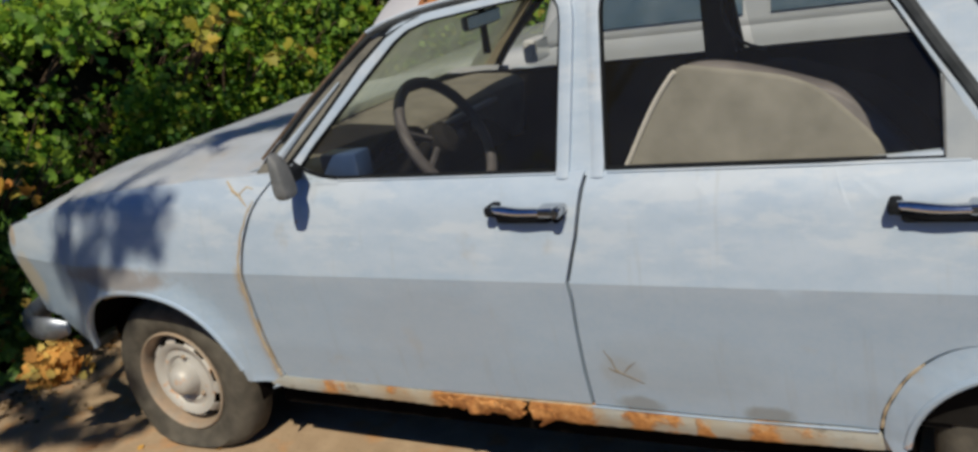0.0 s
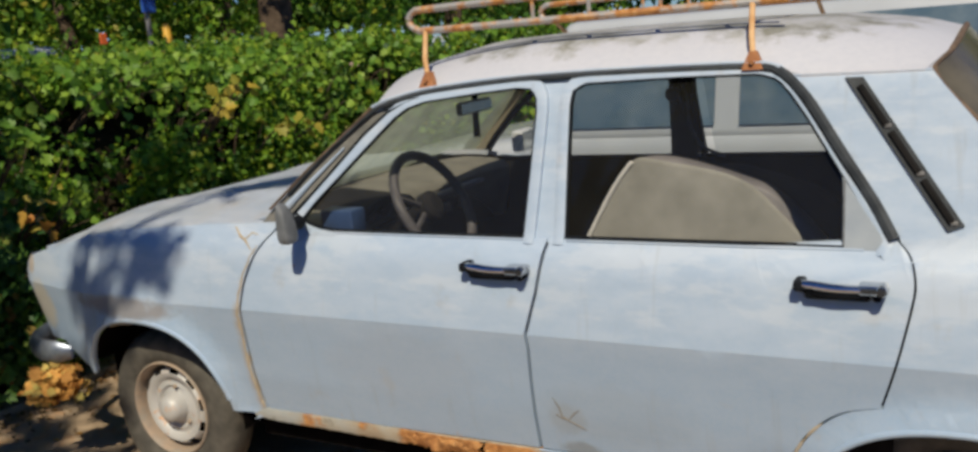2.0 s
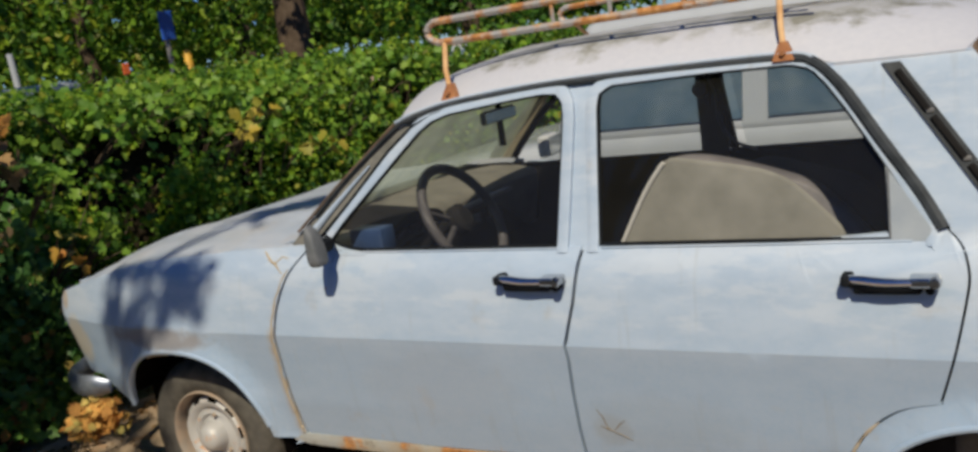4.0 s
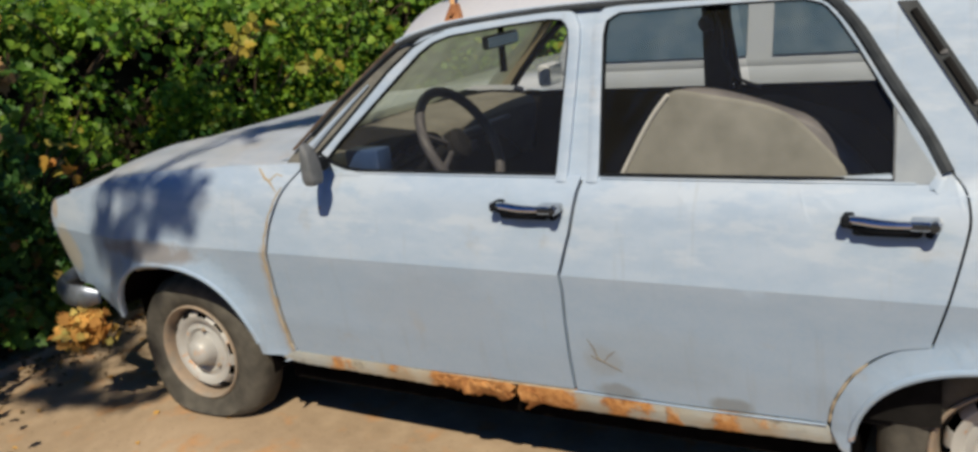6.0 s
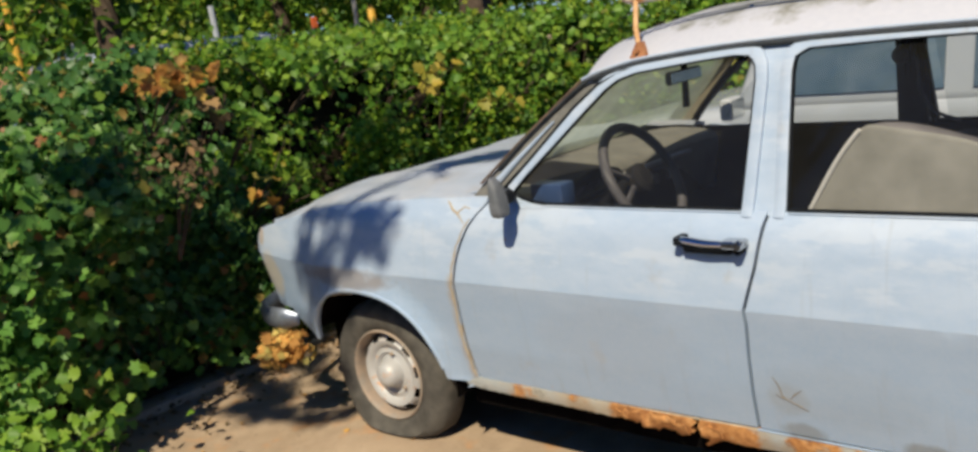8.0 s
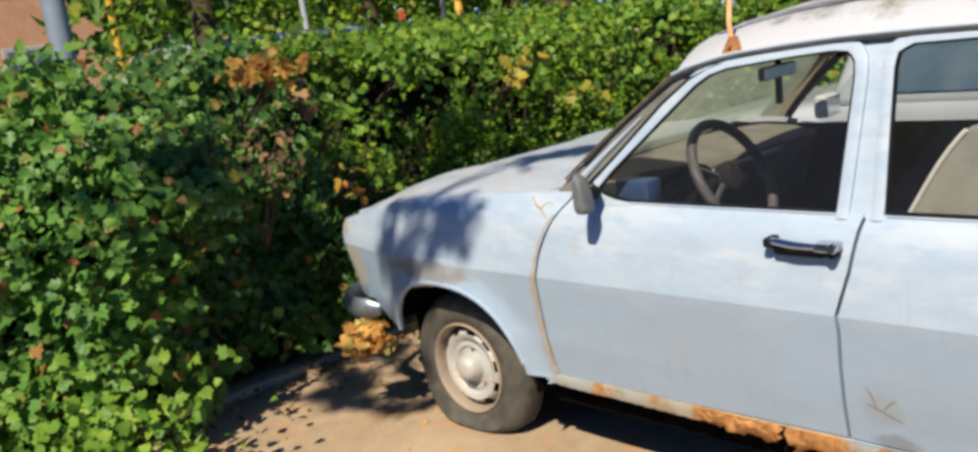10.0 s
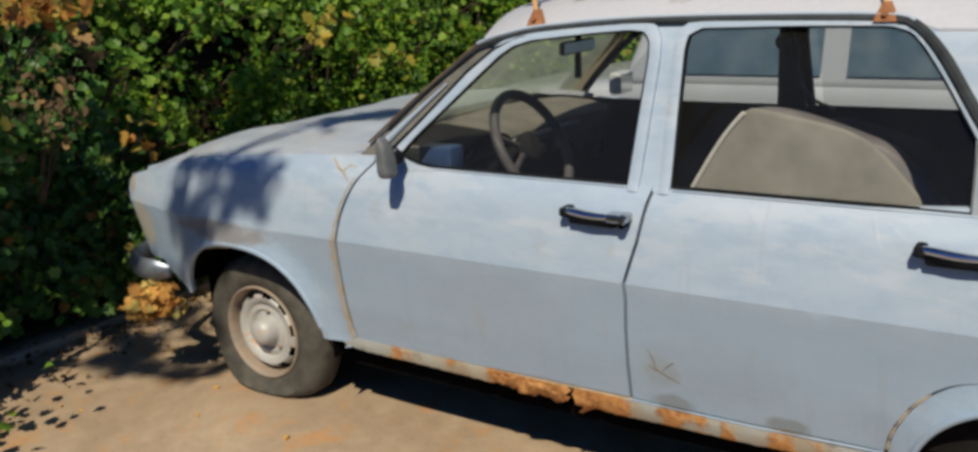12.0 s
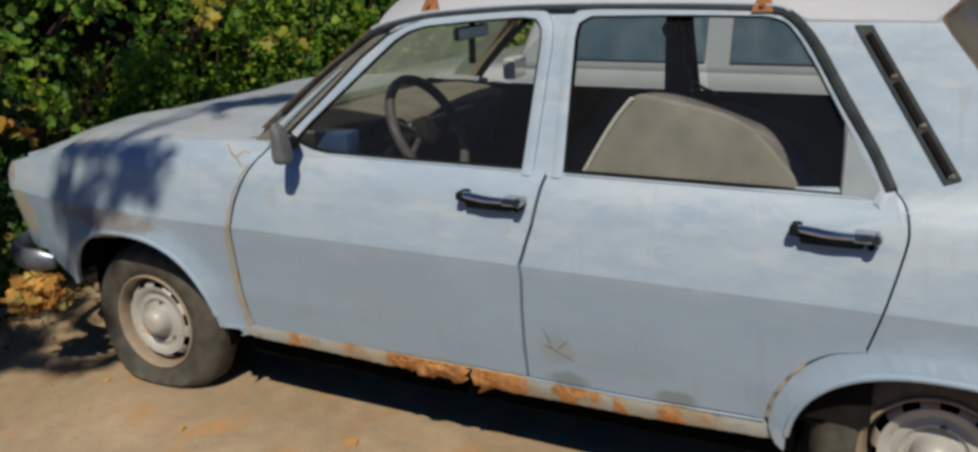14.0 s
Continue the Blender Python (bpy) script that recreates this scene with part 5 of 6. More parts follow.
def hedge_section(y0, y1, clumps, per, rng, size, group, mat, shape):
    hedge = empty("hedge", (-1.7, (y0 + y1) / 2, 0), "dense green hedge with small leaves and dark hollows", "hedge", group)
    cs = []
    for _ in range(clumps):
        y = rng.uniform(y0, y1)
        top = hedge_top(y)
        if rng.random() < 0.22:
            z, x = top - abs(rng.normal(0, 0.05)), rng.uniform(-2.5, -1.55)
        else:
            z = rng.uniform(0.10, 1.0) ** 0.85 * top
            x = hedge_face(y, z) - abs(rng.normal(0, 0.07))
        if ((y - 0.10) / 0.30) ** 2 + ((z - 1.05) / 0.20) ** 2 < 1.0 and rng.random() < 0.6:
            continue
        hollow = noise.noise((y * 1.6, z * 2.2, 7.0)) + 0.5 * noise.noise((y * 4.5, z * 5.0, 2.0))
        if hollow > 0.05 and rng.random() < (0.92 if y0 > 0.4 else 0.70):
            continue
        cs.append((x + (0.05 if hollow < -0.15 else 0.0), y, z))
    cs = np.array(cs)
    # every clump is a shoot: leaves strung along a short arching twig
    way = rng.normal(size=(len(cs), 3)) * np.array((0.35, 0.55, 0.35)) + np.array((0.45, -0.1, 0.55))
    way *= (rng.uniform(0.08, 0.26, len(cs)) / np.linalg.norm(way, axis=1))[:, None]
    along = rng.uniform(-0.5, 1.0, (len(cs), per, 1))
    pts = cs[:, None] + way[:, None] * along + np.array((0, 0, -0.06)) * along ** 2 + rng.normal(size=(len(cs), per, 3)) * np.array((0.030, 0.036, 0.034))
    pts = pts.reshape(-1, 3)
    pts[:, 2] = np.maximum(pts[:, 2], 0.03)
    pts -= np.array(hedge.location)
    me = leaf_mesh("leaves", pts, rng.uniform(0.6, 1.3, len(pts)) * size, rng, (0.7, -0.2, 0.6), shape)
    tagged(mesh_object("leaves", me, mat, hedge), kind="stuff")
    # twigs
    bm = bmesh.new()
    for _ in range(int(38 * (y1 - y0))):
        y, z = rng.uniform(y0, y1), rng.uniform(0.0, 0.5)
        p = Vector((-1.75 + rng.normal(0, 0.12), y, z))
        line, r = [p.copy()], 0.008
        for _ in range(5):
            p = p + Vector((rng.uniform(-0.02, 0.12), rng.normal(0, 0.08), rng.uniform(0.08, 0.20)))
            line.append(p.copy())
        tube(bm, [q - hedge.location for q in line], [0.009, 0.008, 0.006, 0.005, 0.004, 0.002], 4)
    tagged(part("twig_tangle", bm, BARK, hedge), kind="stuff")
    # dark sheet added behind the leaves for the hedge's inner shade
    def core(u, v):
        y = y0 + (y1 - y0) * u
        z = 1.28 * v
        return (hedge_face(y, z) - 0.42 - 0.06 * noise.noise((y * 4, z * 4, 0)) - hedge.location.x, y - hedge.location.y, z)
    part("shade_sheet", grid(int(10 * (y1 - y0)), 10, core), HEDGESHADE, hedge)
    return hedge


rng = np.random.default_rng(7)
for y0, y1, clumps, per, size, shape in ((-1.5, -0.45, 360, 32, 0.058, "lobed"), (-0.45, 0.45, 480, 34, 0.048, "lobed"), (0.45, 1.5, 620, 54, 0.033, "round"), (1.5, 3.0, 860, 54, 0.033, "round"), (3.0, 5.0, 520, 40, 0.048, "round"), (5.0, 9.0, 420, 26, 0.070, "round"), (9.0, 15.0, 340, 22, 0.085, "round")):
    # greens by stretch: sun and shade falling there are put into them
    hedge_section(y0, y1, clumps, per, rng, size, "hedge sections along the kerb", LEAFMID if y0 < -1 else LEAFBLUE if y0 < 0.4 else LEAFLIT, shape)


def outer_layer(y0, y1, count, size, seed, label):
    """A loose outer layer added clear of the hedge's face, lightened to brighten it."""
    r = np.random.default_rng(seed)
    ob = empty("added_leaf_layer", (-1.2, (y0 + y1) / 2, 0), label, "vine")
    pts = []
    while len(pts) < count:
        y, z = r.uniform(y0, y1), r.uniform(0.08, 1.30)
        if noise.noise((y * 2.6, z * 2.6, 11.0)) < -0.05:
            continue
        pts.append((hedge_face(y, z) + r.uniform(0.0, 0.14), y, z))
    pts = np.array(pts) - np.array(ob.location)
    me = leaf_mesh("leaves", pts, r.uniform(0.6, 1.25, count) * size, r, (0.8, -1.0, 1.0))
    tagged(mesh_object("leaves", me, LEAFMID, ob), kind="stuff")
    for _ in range(max(3, int(7 * (y1 - y0)))):
        y, z, line = r.uniform(y0, y1), 0.04, []
        while z < r.uniform(0.7, 1.2):
            line.append(Vector((hedge_face(y, z) + 0.03, y, z)) - ob.location)
            y, z = y + r.normal(0, 0.035), z + 0.12
        if len(line) > 2:
            part("stem", tube(bmesh.new(), smooth_path(line, 2), 0.004, 5), BARK, ob)


outer_layer(-1.4, -0.15, 1700, 0.047, 51, "lighter green leaves added to brighten the hedge face")
outer_layer(-0.15, 0.45, 220, 0.052, 52, "sparse lighter green leaves added to brighten the hedge face")


def sprig(name, at, count, spread, size, mat, label, category="leaves", facing=(0.8, -0.4, 0.5), shape="lobed", seed=1, stem=(-0.25, 0.0, -0.25)):
    """A spray of leaves on a few twigs."""
    r = np.random.default_rng(seed)
    ob = empty(name, at, label, category)
    pts = r.normal(size=(count, 3)) * np.array(spread)
    me = leaf_mesh("leaves", pts, r.uniform(0.7, 1.3, count) * size, r, facing, shape)
    tagged(mesh_object("leaves", me, mat, ob), kind="stuff")
    for p in pts[:: max(1, count // 5)]:
        part("twig", tube(bmesh.new(), [stem, (stem[0] * 0.4, p[1] * 0.5 + stem[1] * 0.4, p[2] * 0.5 + stem[2] * 0.32), p], [0.005, 0.004, 0.002], 4), BARK, ob)
    return ob


sprig("maple_branch", (-0.99, 0.03, 1.415), 75, (0.04, 0.085, 0.028), 0.052, LEAFAUT, "orange autumn maple leaves standing out of the hedge", "branch", (0.4, -0.7, 0.8), seed=3)
sprig("maple_branch", (-1.00, 0.25, 1.275), 10, (0.03, 0.05, 0.03), 0.06, LITTER, "brown curled maple leaves in the hedge", "branch", seed=4)
sprig("maple_branch", (-1.05, 0.44, 0.90), 9, (0.03, 0.035, 0.07), 0.06, LEAFAUT, "small orange leaves in the hedge", "branch", seed=5)
sprig("leaf_spray", (-1.02, 0.56, 0.88), 8, (0.03, 0.04, 0.03), 0.06, LEAFSUN, "bright yellow-green leaves in the hedge", "branch", seed=6)
sprig("leaf_spray", (-0.99, 0.38, 1.20), 52, (0.04, 0.06, 0.06), 0.045, LEAFSUN, "bright yellow-green leaves in the hedge", "branch", seed=7)
for at, count, spread, seed in (((-1.03, 1.68, 1.28), 9, (0.03, 0.055, 0.018), 8), ((-1.03, 1.55, 1.195), 5, (0.02, 0.04, 0.015), 25), ((-1.03, 1.95, 1.06), 5, (0.02, 0.04, 0.02), 9), ((-1.03, 2.20, 1.035), 5, (0.02, 0.03, 0.035), 26)):
    sprig("maple_branch", at, count, spread, 0.075, LEAFYEL, "yellow maple leaves in the hedge", "branch", (0.6, -0.8, 0.5), seed=seed)
sprig("dead_branch", (-0.97, -0.05, 1.08), 80, (0.03, 0.095, 0.085), 0.038, LITTER, "withered brown twigs and leaves in the hedge", "branch", (0.6, -0.6, 0.3), "oval", 27, (-0.14, 0.03, -0.42))
# light sprays added as sun patches, brightness put into their colour
sprig("leaf_spray", (-1.2, 2.7, 1.15), 40, (0.05, 0.30, 0.10), 0.055, LEAFSUN, "light green leaves added as sunlit spots in the hedge", "branch", seed=10)
sprig("leaf_spray", (-1.3, 1.0, 1.38), 90, (0.12, 0.35, 0.10), 0.05, LEAFSUN, "light green leaves added as sunlit spots at the hedge top", "branch", seed=11)
sprig("leaf_spray", (-1.4, 3.6, 1.36), 160, (0.14, 0.8, 0.10), 0.055, LEAFSUN, "light green leaves added as sunlit spots at the hedge top", "branch", seed=12)
sprig("leaf_spray", (-1.28, 1.3, 1.43), 110, (0.08, 0.35, 0.05), 0.048, LEAFSUN, "light green leaves added as sunlit spots at the hedge top", "branch", seed=23)
sprig("leaf_spray", (-1.28, 2.3, 1.42), 110, (0.08, 0.40, 0.05), 0.048, LEAFSUN, "light green leaves added as sunlit spots at the hedge top", "branch", seed=24)
sprig("leaf_spray", (-1.2, 1.55, 1.30), 70, (0.06, 0.30, 0.10), 0.05, LEAFSUN, "light green leaves added as sunlit spots in the hedge", "branch", seed=21)
sprig("leaf_spray", (-1.15, 2.15, 1.24), 60, (0.06, 0.25, 0.11), 0.05, LEAFSUN, "light green leaves added as sunlit spots in the hedge", "branch", seed=22)
for at, spread, count, seed in (((-0.84, -0.88, 0.65), (0.05, 0.09, 0.22), 260, 31), ((-0.92, -0.66, 0.45), (0.05, 0.10, 0.20), 170, 32), ((-0.95, -0.99, 0.92), (0.05, 0.09, 0.12), 150, 33)):
    sprig("creeper", at, count, spread, 0.047, LEAFMID, "fresh green lobed leaves of a creeper on the hedge", "plant", (0.6, -0.8, 0.9), seed=seed)
sprig("creeper", (-0.68, -1.02, 0.26), 300, (0.12, 0.19, 0.14), 0.046, LEAFSUN, "light green creeper leaves at the hedge's foot", "plant", (0.6, -0.8, 0.9), seed=13)
sprig("creeper", (-0.64, -1.16, 0.10), 300, (0.13, 0.22, 0.09), 0.048, LEAFSUN, "light green creeper leaves at the hedge's foot", "plant", (0.6, -0.8, 0.9), seed=14)
sprig("dry_leaf_heap", (-0.515, -0.005, 0.340), 260, (0.046, 0.035, 0.026), 0.038, LEAFDRY, "dry orange leaves caught under the bumper", "leaves", (0.4, -1.2, 1.2), "lobed", 15, (-0.10, 0.10, 0.03))

# ---- kerb ----
for k in range(14):
    y = -3.0 + k * 0.8
    bm = box(bmesh.new(), (-1.42, y + 0.006, -0.10), (-1.27, y + 0.794, 0.035), 0.02, 2)
    for v in bm.verts:
        v.co += Vector((0.006 * noise.noise(v.co * 6), 0, 0.006 * noise.noise(v.co * 5 + Vector((3, 0, 0)))))
    tagged(part("kerb_stone", bm, CONCRETE, None), "weathered concrete kerb stone under the hedge", "kerb", "kerb stones", "structure")
bm = box(bmesh.new(), (-3.2, -6, -0.05), (-1.42, 16, 0.05), 0.01, 1)
tagged(part("soil_bed", bm, BARKSOIL, None), "dark soil under the hedge", "soil", kind="structure")
bm = box(bmesh.new(), (-14.0, -60, -0.03), (-4.2, 80, 0.004))
tagged(part("road", bm, ASPHALT, None), "grey asphalt street behind the hedge", "road", kind="structure")

# loose leaves on the ground
def fallen(at, mat, size, seed):
    r = np.random.default_rng(seed)
    me = leaf_mesh("fallen_leaf", np.zeros((1, 3)), [size], r, (0, 0, 4.0), "oval")
    ob = mesh_object("fallen_leaf", me, mat)
    ob.location = (at[0], at[1], ground_height(*at) - 0.001)
    return tagged(ob, "dry fallen leaf lying on the ground", "leaf", "fallen leaves")


random.seed(12)
for k in range(12):
    fallen((random.uniform(-1.0, 1.6), random.uniform(-0.75, 0.25)), LEAFDRY, random.uniform(0.02, 0.045), 40 + k)
fallen((0.79, 0.075), LEAFDRY, 0.07, 99)


# dry litter along the kerb
r = np.random.default_rng(61)
lx = -1.28 + np.abs(r.normal(0, 0.16, 520))
ly = r.uniform(-1.6, 1.4, 520)
lz = np.array([ground_height(a, b) for a, b in zip(lx, ly)]) + r.uniform(0.0, 0.02, 520) + np.where(lx < -1.26, 0.035, 0.0)
litter = mesh_object("leaf_litter", leaf_mesh("leaf_litter", np.stack([lx, ly, lz], axis=1), r.uniform(0.6, 1.3, 520) * 0.028, r, (0, 0, 1.6), "oval"), LITTER)
tagged(litter, "brown dry leaf litter along the kerb", "leaf litter", kind="stuff")


# ---- other cars ----
def simple_car(at, length, paint, label, height=1.45, turn=0.0, screen=0.43, post=0.50, mirrors=True):
    """A parked car: body, cabin, windows and wheels; nose towards -x."""
    c = empty("parked_car", at, label, "car", "parked cars")
    c.rotation_euler = (0, 0, radians(turn))
    W, L = 1.66, length
    def hull(u, v):
        a = 2 * math.pi * v
        ends = min(1.0, math.sin(math.pi * min(1, max(0, u))) * 3.2) ** 0.35 if 0 < u < 1 else 0.55
        x = L * u
        top = 0.80 + 0.13 * min(1.0, u * 3.2) - 0.05 * max(0, (u - 0.8) / 0.2) ** 2
        cz, hz = (0.22 + top) / 2, (top - 0.22) / 2
        q = lambda s: math.copysign(abs(s) ** 0.22, s)
        return (x, W / 2 + W / 2 * q(math.cos(a)) * (0.80 + 0.20 * ends), cz + hz * q(math.sin(a)) * (0.82 + 0.18 * ends))
    part("body", grid(28, 32, hull), paint, c, sharp=50)
    x0, x1, x2, x3 = min(0.26, screen - 0.05) * L, screen * L, 0.80 * L, 0.96 * L
    def cab(y, s):
        return [Vector((x0, y, 0.86)), Vector((x1, W / 2 + (y - W / 2) * 0.78, height - 0.03)), Vector((x2, W / 2 + (y - W / 2) * 0.78, height - 0.03)), Vector((x3, y, 0.86))]
    a, b = cab(0.012, 1), cab(W - 0.012, -1)
    bm = bmesh.new()
    va, vb = [bm.verts.new(p) for p in a], [bm.verts.new(p) for p in b]
    bm.faces.new(va), bm.faces.new(vb[::-1])
    for i in range(4):
        j = (i + 1) % 4
        bm.faces.new((va[i], va[j], vb[j], vb[i]))
    bmesh.ops.bevel(bm, geom=bm.edges[:], offset=0.06, segments=3, profile=0.6, affect="EDGES")
    part("cabin", bm, paint, c, sharp=50)
    for side in (a, b):
        way = -1 if side is a else 1
        for xa, xb, ta, tb in ((x0 + 0.20, post * L, x1 + 0.06, post * L), (post * L + 0.12, x3 - 0.30, post * L + 0.12, x2 - 0.08)):
            lo0, lo1 = (side[0].lerp(side[3], (x - x0) / (x3 - x0)) for x in (xa, xb))
            hi0, hi1 = (side[1].lerp(side[2], (x - x1) / (x2 - x1)) for x in (ta, tb))
            lo0, lo1 = lo0.lerp(hi0, 0.12), lo1.lerp(hi1, 0.12)
            hi0, hi1 = lo0.lerp(hi0, 0.88), lo1.lerp(hi1, 0.88)
            bm = bmesh.new()
            bm.faces.new([bm.verts.new(p + Vector((0, way * 0.014, 0))) for p in (lo0, lo1, hi1, hi0)])
            part("window", thicken(bm, (0, -way * 0.02, 0)), CARGLASS, c)
    for p, q, nm in ((0, 1, "windscreen"), (3, 2, "rear_window")):
        bm = bmesh.new()
        quad = [a[p].lerp(a[q], 0.12), b[p].lerp(b[q], 0.12), b[p].lerp(b[q], 0.90), a[p].lerp(a[q], 0.90)]
        mid = sum(quad, Vector()) / 4
        out = Vector((-1 if p == 0 else 1, 0, 0.8)).normalized() * 0.008
        bm.faces.new([bm.verts.new(mid + (v - mid) * 0.9 + out) for v in quad])
        part(nm, thicken(bm, -out * 2), CARGLASS, c)
    for x in (0.19 * L, 0.80 * L):
        for y in (0.0, W - 0.17):
            bm = lathe(bmesh.new(), [(0.12, 0.02), (0.20, 0.01), (0.27, 0.0), (0.295, 0.03), (0.295, 0.14), (0.27, 0.17), (0.12, 0.16)], 24)
            bmesh.ops.translate(bm, verts=bm.verts, vec=(x, y, 0.295))
            part("wheel", bm, RUBBER, c)
    for y in (-0.10, W - 0.04) if mirrors else ():
        part("door_mirror", box(bmesh.new(), (0.33 * L, y, 0.95), (0.33 * L + 0.08, y + 0.16, 1.07), 0.02, 2), paint, c)
    return c


def car_paint(name, c):
    m = Mat(name, 0.25, 0, 0.5)
    m.color(m.mix(m.span(m.noise(2.5, 4), 0.3, 0.7), c, tuple(v * 0.85 for v in c)))
    m.p.inputs["Coat Weight"].default_value = 0.4
    return m.m


WHITECAR = car_paint("white_car_paint", (0.44, 0.47, 0.51))
REDCAR = car_paint("red_car_paint", (0.55, 0.025, 0.02))
SILVERCAR = car_paint("silver_car_paint", (0.36, 0.40, 0.46))
simple_car((-0.75, 2.35, 0), 4.1, WHITECAR, "white hatchback parked beside the blue car", 1.50, 0.0, 0.30, 0.4975, False)
simple_car((1.0, 5.6, 0), 4.2, REDCAR, "red hatchback parked further along the row", 1.50)
simple_car((-4.7, 0.3, 0), 4.1, SILVERCAR, "silver-blue people carrier on the street behind the hedge", 1.68, 90)
simple_car((-4.7, -4.6, 0), 4.2, WHITECAR, "white car on the street behind the hedge", 1.5, 90)
simple_car((-4.7, 9.5, 0), 4.2, SILVERCAR, "silver car on the street behind the hedge", 1.46, 90)


# ---- trees ----
def tree(at, height, crown, clumps, per, label, seed, leaf=0.12, mat=None, trunk_r=0.16, lean=(0, 0), low=None):
    r = np.random.default_rng(seed)
    t = empty("tree", at, label, "tree")
    bm = bmesh.new()
    top = Vector((lean[0], lean[1], height * 0.80))
    line = [Vector((0, 0, -0.1)), Vector((0.05 + lean[0] * 0.2, 0.03 + lean[1] * 0.2, height * 0.3)), Vector((lean[0] * 0.6, lean[1] * 0.6, height * 0.55)), top]
    tube(bm, smooth_path(line, 4), [trunk_r * (1.15 - 0.075 * i) for i in range(13)], 10)
    c0 = Vector((lean[0], lean[1], height - crown[2]))
    for k in range(9):
        a = 2 * math.pi * k / 9 + r.uniform(-0.3, 0.3)
        s = line[1].lerp(top, r.uniform(0.35, 0.95))
        e = c0 + Vector((crown[0] * 0.75 * math.cos(a), crown[1] * 0.75 * math.sin(a), r.uniform(-0.3, 0.5) * crown[2]))
        m = s.lerp(e, 0.5) + Vector((0, 0, 0.2))
        tube(bm, smooth_path([s, m, e], 3), [trunk_r * q for q in (0.42, 0.36, 0.3, 0.25, 0.2, 0.14, 0.08)], 6)
    part("trunk", bm, BARK, t)
    d = r.normal(size=(clumps, 3))
    d /= np.linalg.norm(d, axis=1)[:, None]
    d *= (r.uniform(0.25, 1.0, clumps) ** 0.5)[:, None] * np.array(crown)
    cs = d + np.array(c0)
    if low is not None:
        cs[:, 2] = np.maximum(cs[:, 2], low)
    pts = np.repeat(cs, per, axis=0) + r.normal(size=(clumps * per, 3)) * 0.22
    me = leaf_mesh("crown", pts, r.uniform(0.6, 1.3, len(pts)) * leaf, r, (0, 0, 0.6), "oval")
    tagged(mesh_object("crown", me, mat or LEAF, t), kind="stuff")
    return t


# behind the hedge; some crowns wear the sunlit green
tree((-8.6, 6.6, 0), 5.0, (1.7, 2.2, 2.2), 220, 26, "leafy green tree behind the hedge", 31, 0.11, LEAFLIT, 0.14)
tree((-4.0, 5.45, 0), 6.5, (2.2, 2.4, 2.0), 160, 24, "dark tree with a thick trunk behind the hedge", 32, 0.12, LEAF, 0.19)
tree((-8.0, 9.0, 0), 5.5, (2.2, 3.0, 2.6), 240, 26, "leafy green tree behind the hedge", 33, 0.13, LEAFLIT, 0.15)
tree((-12.5, -1.5, 0), 5.5, (1.8, 2.4, 2.5), 220, 26, "leafy green tree across the street", 34, 0.12, LEAFLIT, 0.15)
tree((-3.6, 1.2, 0), 5.0, (1.0, 0.8, 1.9), 150, 28, "leafy green tree behind the hedge", 35, 0.09, LEAFLIT, 0.10)
tree((-7.5, 15.0, 0), 7.0, (3.0, 4.0, 3.4), 260, 26, "leafy green tree far along the street", 36, 0.16, LEAF, 0.2)
tree((-2.5, 22.0, 0), 8.0, (4.0, 4.0, 3.8), 260, 26, "leafy green tree beyond the parked cars", 37, 0.2, LEAF, 0.2)
tree((6.0, 20.0, 0), 8.0, (5.0, 4.0, 3.8), 260, 26, "leafy green tree beyond the parked cars", 38, 0.2, LEAF, 0.2)
# the tree whose boughs shade the car's nose
SHADE = tuple((gx, gy, 0.039) for gx, gy in (
    (-0.63, 0.76), (-0.61, 0.66), (-0.62, 0.60), (-0.49, 0.60), (-0.46, 0.76), (-0.35, 0.76), (-0.245, 0.77), (-0.18, 0.72), (-0.25, 0.68),
    (-0.31, 0.645), (-0.20, 0.63), (-0.35, 0.59), (-0.585, 0.545), (-0.42, 0.54), (-0.53, 0.45), (-0.455, 0.50), (-0.30, 0.725), (-0.54, 0.76)))
SHADE += ((-1.36, 0.48, 0.11), (-0.98, 0.22, 0.09), (-0.90, 0.08, 0.08), (-0.78, 0.02, 0.06), (-0.12, 1.44, 0.10), (-1.10, 0.55, 0.09), (-1.52, 1.70, 0.11), (-1.55, 2.05, 0.11), (-1.10, 0.24, 0.06), (-1.52, 1.88, 0.085), (-1.52, 2.30, 0.09))
SHADE += tuple((gx, gy, 0.05) for gx, gy in ((-0.98, 0.47), (-0.86, 0.42), (-0.84, 0.16), (-0.74, 0.07), (-0.57, 0.09), (-0.45, 0.20), (-0.42, 0.28), (-0.52, 0.12), (-0.90, 0.20), (-0.98, 0.06), (-0.66, 0.07)))
SHADE += tuple((gx, gy, 0.055) for gx, gy in ((-0.28, 1.43), (-0.28, 1.30), (-0.25, 1.17), (-0.20, 1.35), (-0.36, 1.28)))


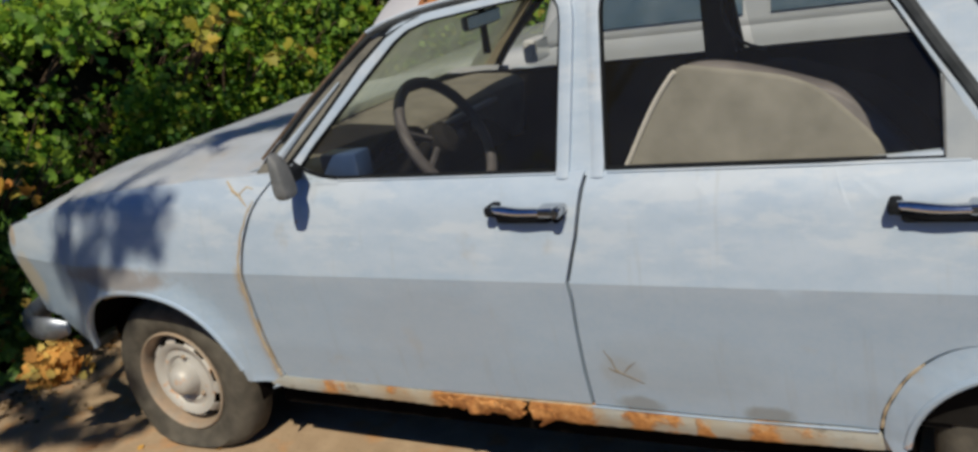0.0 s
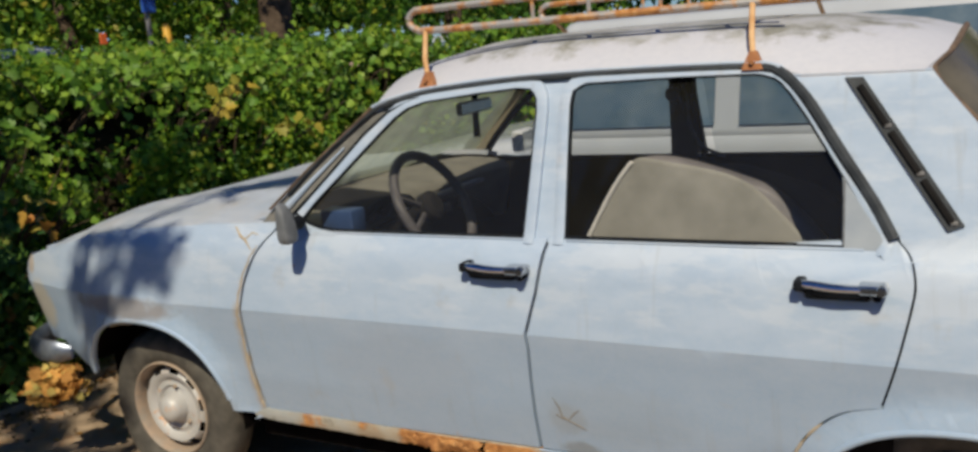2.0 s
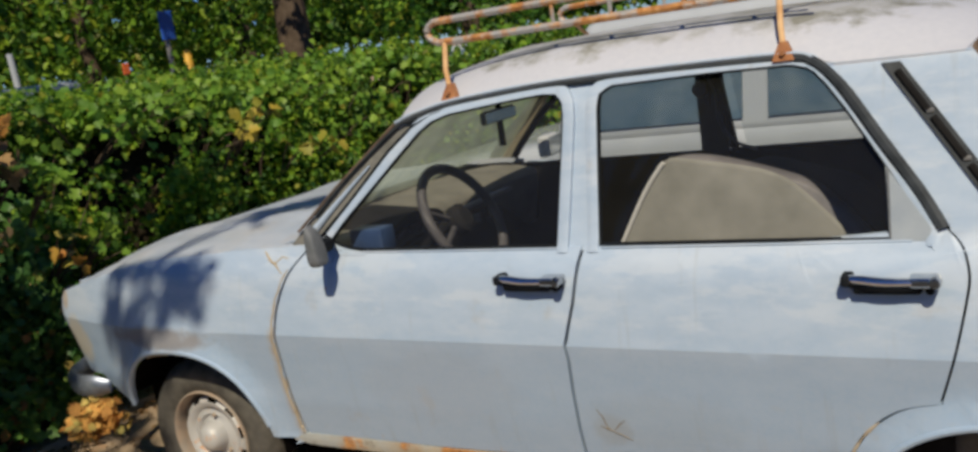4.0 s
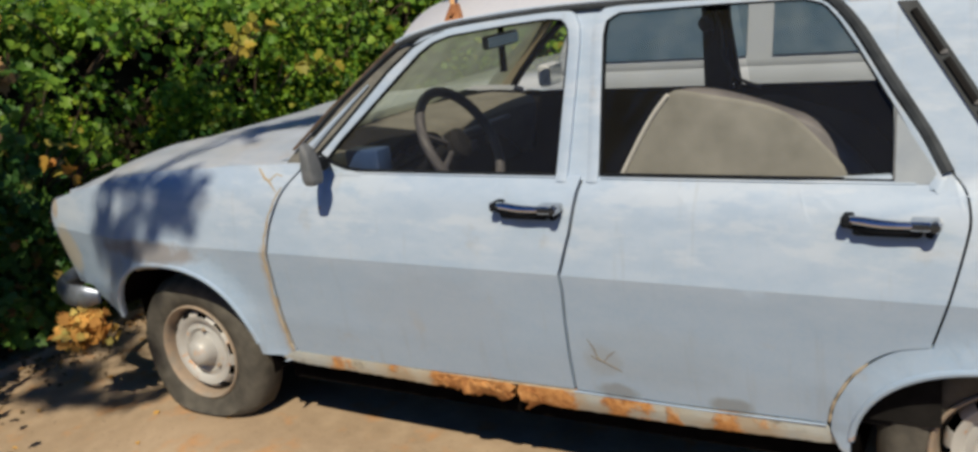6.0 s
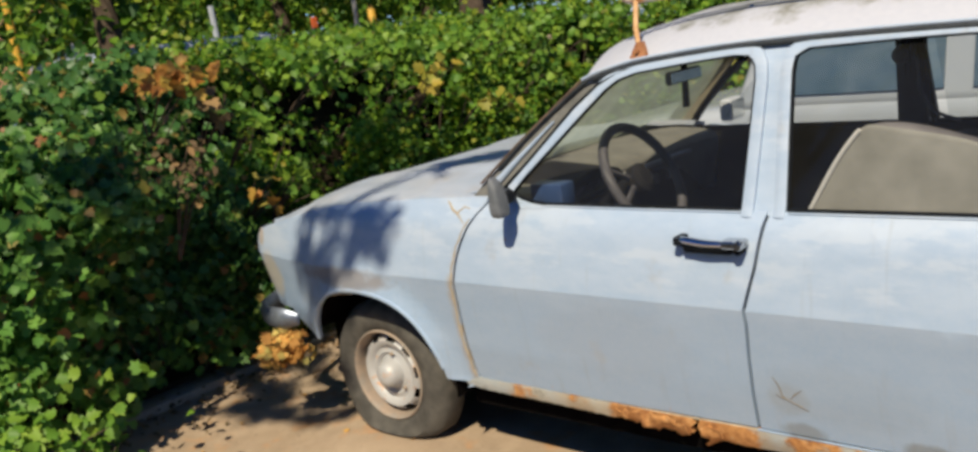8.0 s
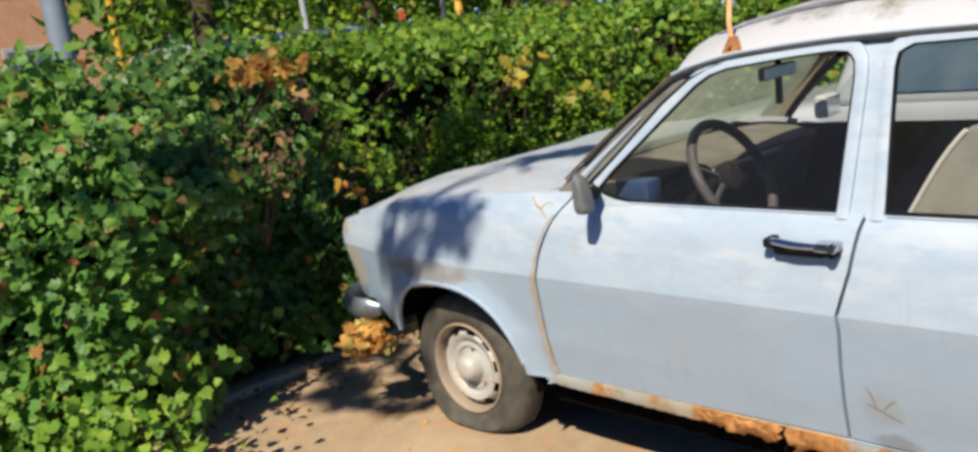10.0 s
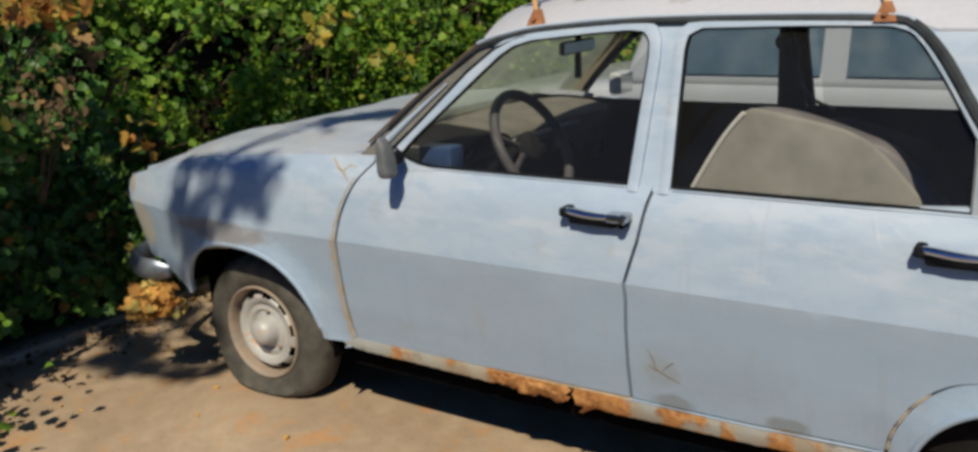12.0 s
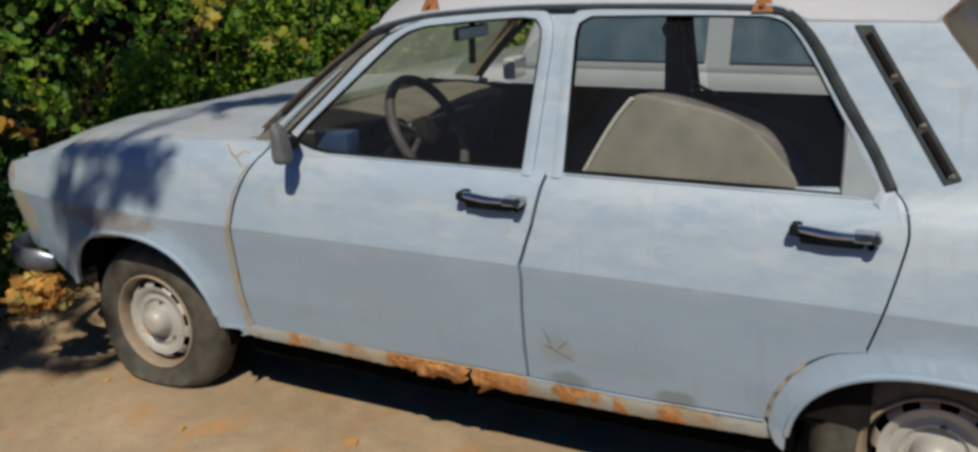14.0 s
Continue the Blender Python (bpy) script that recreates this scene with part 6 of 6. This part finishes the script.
def shade_tree():
    r = np.random.default_rng(39)
    t = empty("tree", (-1.2, -5.2, 0), "street tree whose leafy boughs shade the car's nose", "tree")
    bm = bmesh.new()
    fork = Vector((0.25, 0.1, 3.4))
    tube(bm, smooth_path([(0, 0, -0.1), (0.06, 0.0, 1.6), fork, (0.6, 0.2, 5.2)], 4), [0.16 - 0.009 * i for i in range(13)], 10)
    boughs = list(SHADE)
    for i in range(6):
        for j in range(6):
            z, y = 0.18 + 0.19 * i, -0.42 + 0.19 * j
            if r.random() < (0.16 if y > -0.15 else 0.45 if z > 0.6 else 0.0):
                boughs.append((-1.2 - 0.38 * z + r.normal(0, 0.03), y + 0.8 * z + r.normal(0, 0.03), 0.07))
    tips = []
    for gx, gy, s in boughs:
        h = 4.5 + r.uniform(-0.25, 0.35)
        tips.append((Vector((gx + 0.38 * h, gy - 0.8 * h, h)) - t.location, s))
    # two limbs carry the boughs, each bough on a thin twig from the nearer limb
    limbs = []
    for gx, gy, h in ((-0.45, 0.62, 4.7), (-1.45, 0.75, 4.9)):
        end = Vector((gx + 0.38 * h, gy - 0.8 * h, h)) - t.location
        limb = smooth_path([fork, fork.lerp(end, 0.5) + Vector((0.15, 0.0, 0.45)), end], 8)
        tube(bm, limb, [0.050 - 0.042 * k / (len(limb) - 1) for k in range(len(limb))], 6)
        limbs += limb[8:]
    pts = []
    for c, s in tips:
        root = min(limbs, key=lambda p: (p - c).length)
        tube(bm, smooth_path([root, root.lerp(c, 0.5) + Vector((0, 0, 0.04)), c], 3), [0.007, 0.007, 0.006, 0.005, 0.004, 0.004, 0.003], 5)
        n = int(22000 * s * s)
        pts.append(np.array(c) + r.normal(size=(n, 3)) * np.array((s * 0.62, s * 0.62, s * 0.45)))
    part("trunk", bm, BARK, t)
    pts = np.concatenate(pts)
    me = leaf_mesh("crown", pts, r.uniform(0.6, 1.2, len(pts)) * 0.05, r, (0.2, -0.5, 0.8), "oval")
    tagged(mesh_object("crown", me, LEAF, t), kind="stuff")


shade_tree()
# trees behind the camera, unseen, added to darken reflections in the side glass
tree((2.0, -12.0, 0), 6.0, (3.0, 2.0, 2.6), 160, 24, "unseen leafy tree added to darken glass reflections", 41, 0.2, LEAF, 0.2)
tree((-4.5, -12.5, 0), 6.0, (3.0, 2.0, 2.6), 160, 24, "unseen leafy tree added to darken glass reflections", 42, 0.2, LEAF, 0.2)
tree((8.5, -12.0, 0), 6.0, (3.0, 2.0, 2.6), 160, 24, "unseen leafy tree added to darken glass reflections", 43, 0.2, LEAF, 0.2)

# ---- street things behind the hedge ----
post = empty("street_sign", (-6.0, 5.7, 0), "blue street sign on a thin grey post", "sign")
part("post", tube(bmesh.new(), [(0, 0, 0), (0, 0, 2.3)], 0.03, 8), DULL, post)
part("plate", box(bmesh.new(), (0.03, -0.10, 1.98), (0.05, 0.10, 2.30), 0.008, 1), SIGNBLUE, post, "plain blue plate")
bar = empty("barrier_post", (-9.0, 3.04, 0), "yellow painted street post", "post")
part("post", tube(bmesh.new(), [(0, 0, 0), (0, 0, 2.6)], 0.045, 10), YELLOW, bar)
bar = empty("lamp_post", (-7.0, 1.60, 0), "grey steel lamp post", "lamp post")
part("post", tube(bmesh.new(), [(0, 0, 0), (0, 0, 5.0)], 0.11, 12), POSTBLUE, bar)
bar = empty("bollard", (-7.0, 4.42, 0), "white painted street post", "post")
part("post", tube(bmesh.new(), [(0, 0.05, 0), (0, 0, 2.06)], 0.035, 10), WHITECAR, bar)
post2 = empty("street_sign", (-6.0, 5.03, 0), "small orange sign on a thin post", "sign")
part("post", tube(bmesh.new(), [(0, 0, 0), (0, 0, 1.7)], 0.02, 8), DULL, post2)
part("plate", box(bmesh.new(), (0.02, -0.045, 1.66), (0.035, 0.045, 1.78), 0.006, 1), ORANGE, post2, "plain orange plate")

post3 = empty("barrier_post", (-6.0, 5.95, 0), "short yellow painted street post", "post")
part("post", tube(bmesh.new(), [(0, 0, 0), (0, 0, 1.80), (0, 0, 1.86)], [0.05, 0.05, 0.02], 10), YELLOW, post3)

house = empty("apartment_building", (-22, 3, 0), "low orange-plastered building across the street", "building")
part("wall", box(bmesh.new(), (-6, -14, 0), (0, 10, 6.0)), PLASTER, house)
part("roof", box(bmesh.new(), (-6.4, -14.4, 6.0), (0.4, 10.4, 6.3)), DULL, house)
for k in range(7):
    for z in (0.9, 3.6):
        w = part("window", box(bmesh.new(), (-0.05, -12.5 + 3.1 * k, z), (0.03, -11.1 + 3.1 * k, z + 1.5), 0.01, 1), WHITEPANEL, house)
        part("pane", box(bmesh.new(), (0.03, -12.4 + 3.1 * k, z + 0.1), (0.045, -11.2 + 3.1 * k, z + 1.4)), CARGLASS, w)

# woods across the street
r = np.random.default_rng(77)
pts = np.stack([r.uniform(-14, -10.5, 30000), r.uniform(4.0, 34, 30000), r.uniform(0.2, 1.0, 30000) ** 0.8 * 7.0], axis=1)
woods = mesh_object("far_woods", leaf_mesh("far_woods", pts, r.uniform(0.6, 1.3, 30000) * 0.34, r, (0.6, -0.3, 0.4), "oval"), LEAF)
tagged(woods, "dark green wood across the street", "woods", kind="stuff")
pts = np.stack([r.uniform(-10, 14, 9000), r.uniform(24, 27, 9000), r.uniform(0.2, 1.0, 9000) ** 0.8 * 7.0], axis=1)
woods = mesh_object("far_woods", leaf_mesh("far_woods", pts, r.uniform(0.6, 1.3, 9000) * 0.4, r, (0.3, -0.6, 0.4), "oval"), LEAF)
tagged(woods, "dark green wood beyond the car park", "woods", kind="stuff")
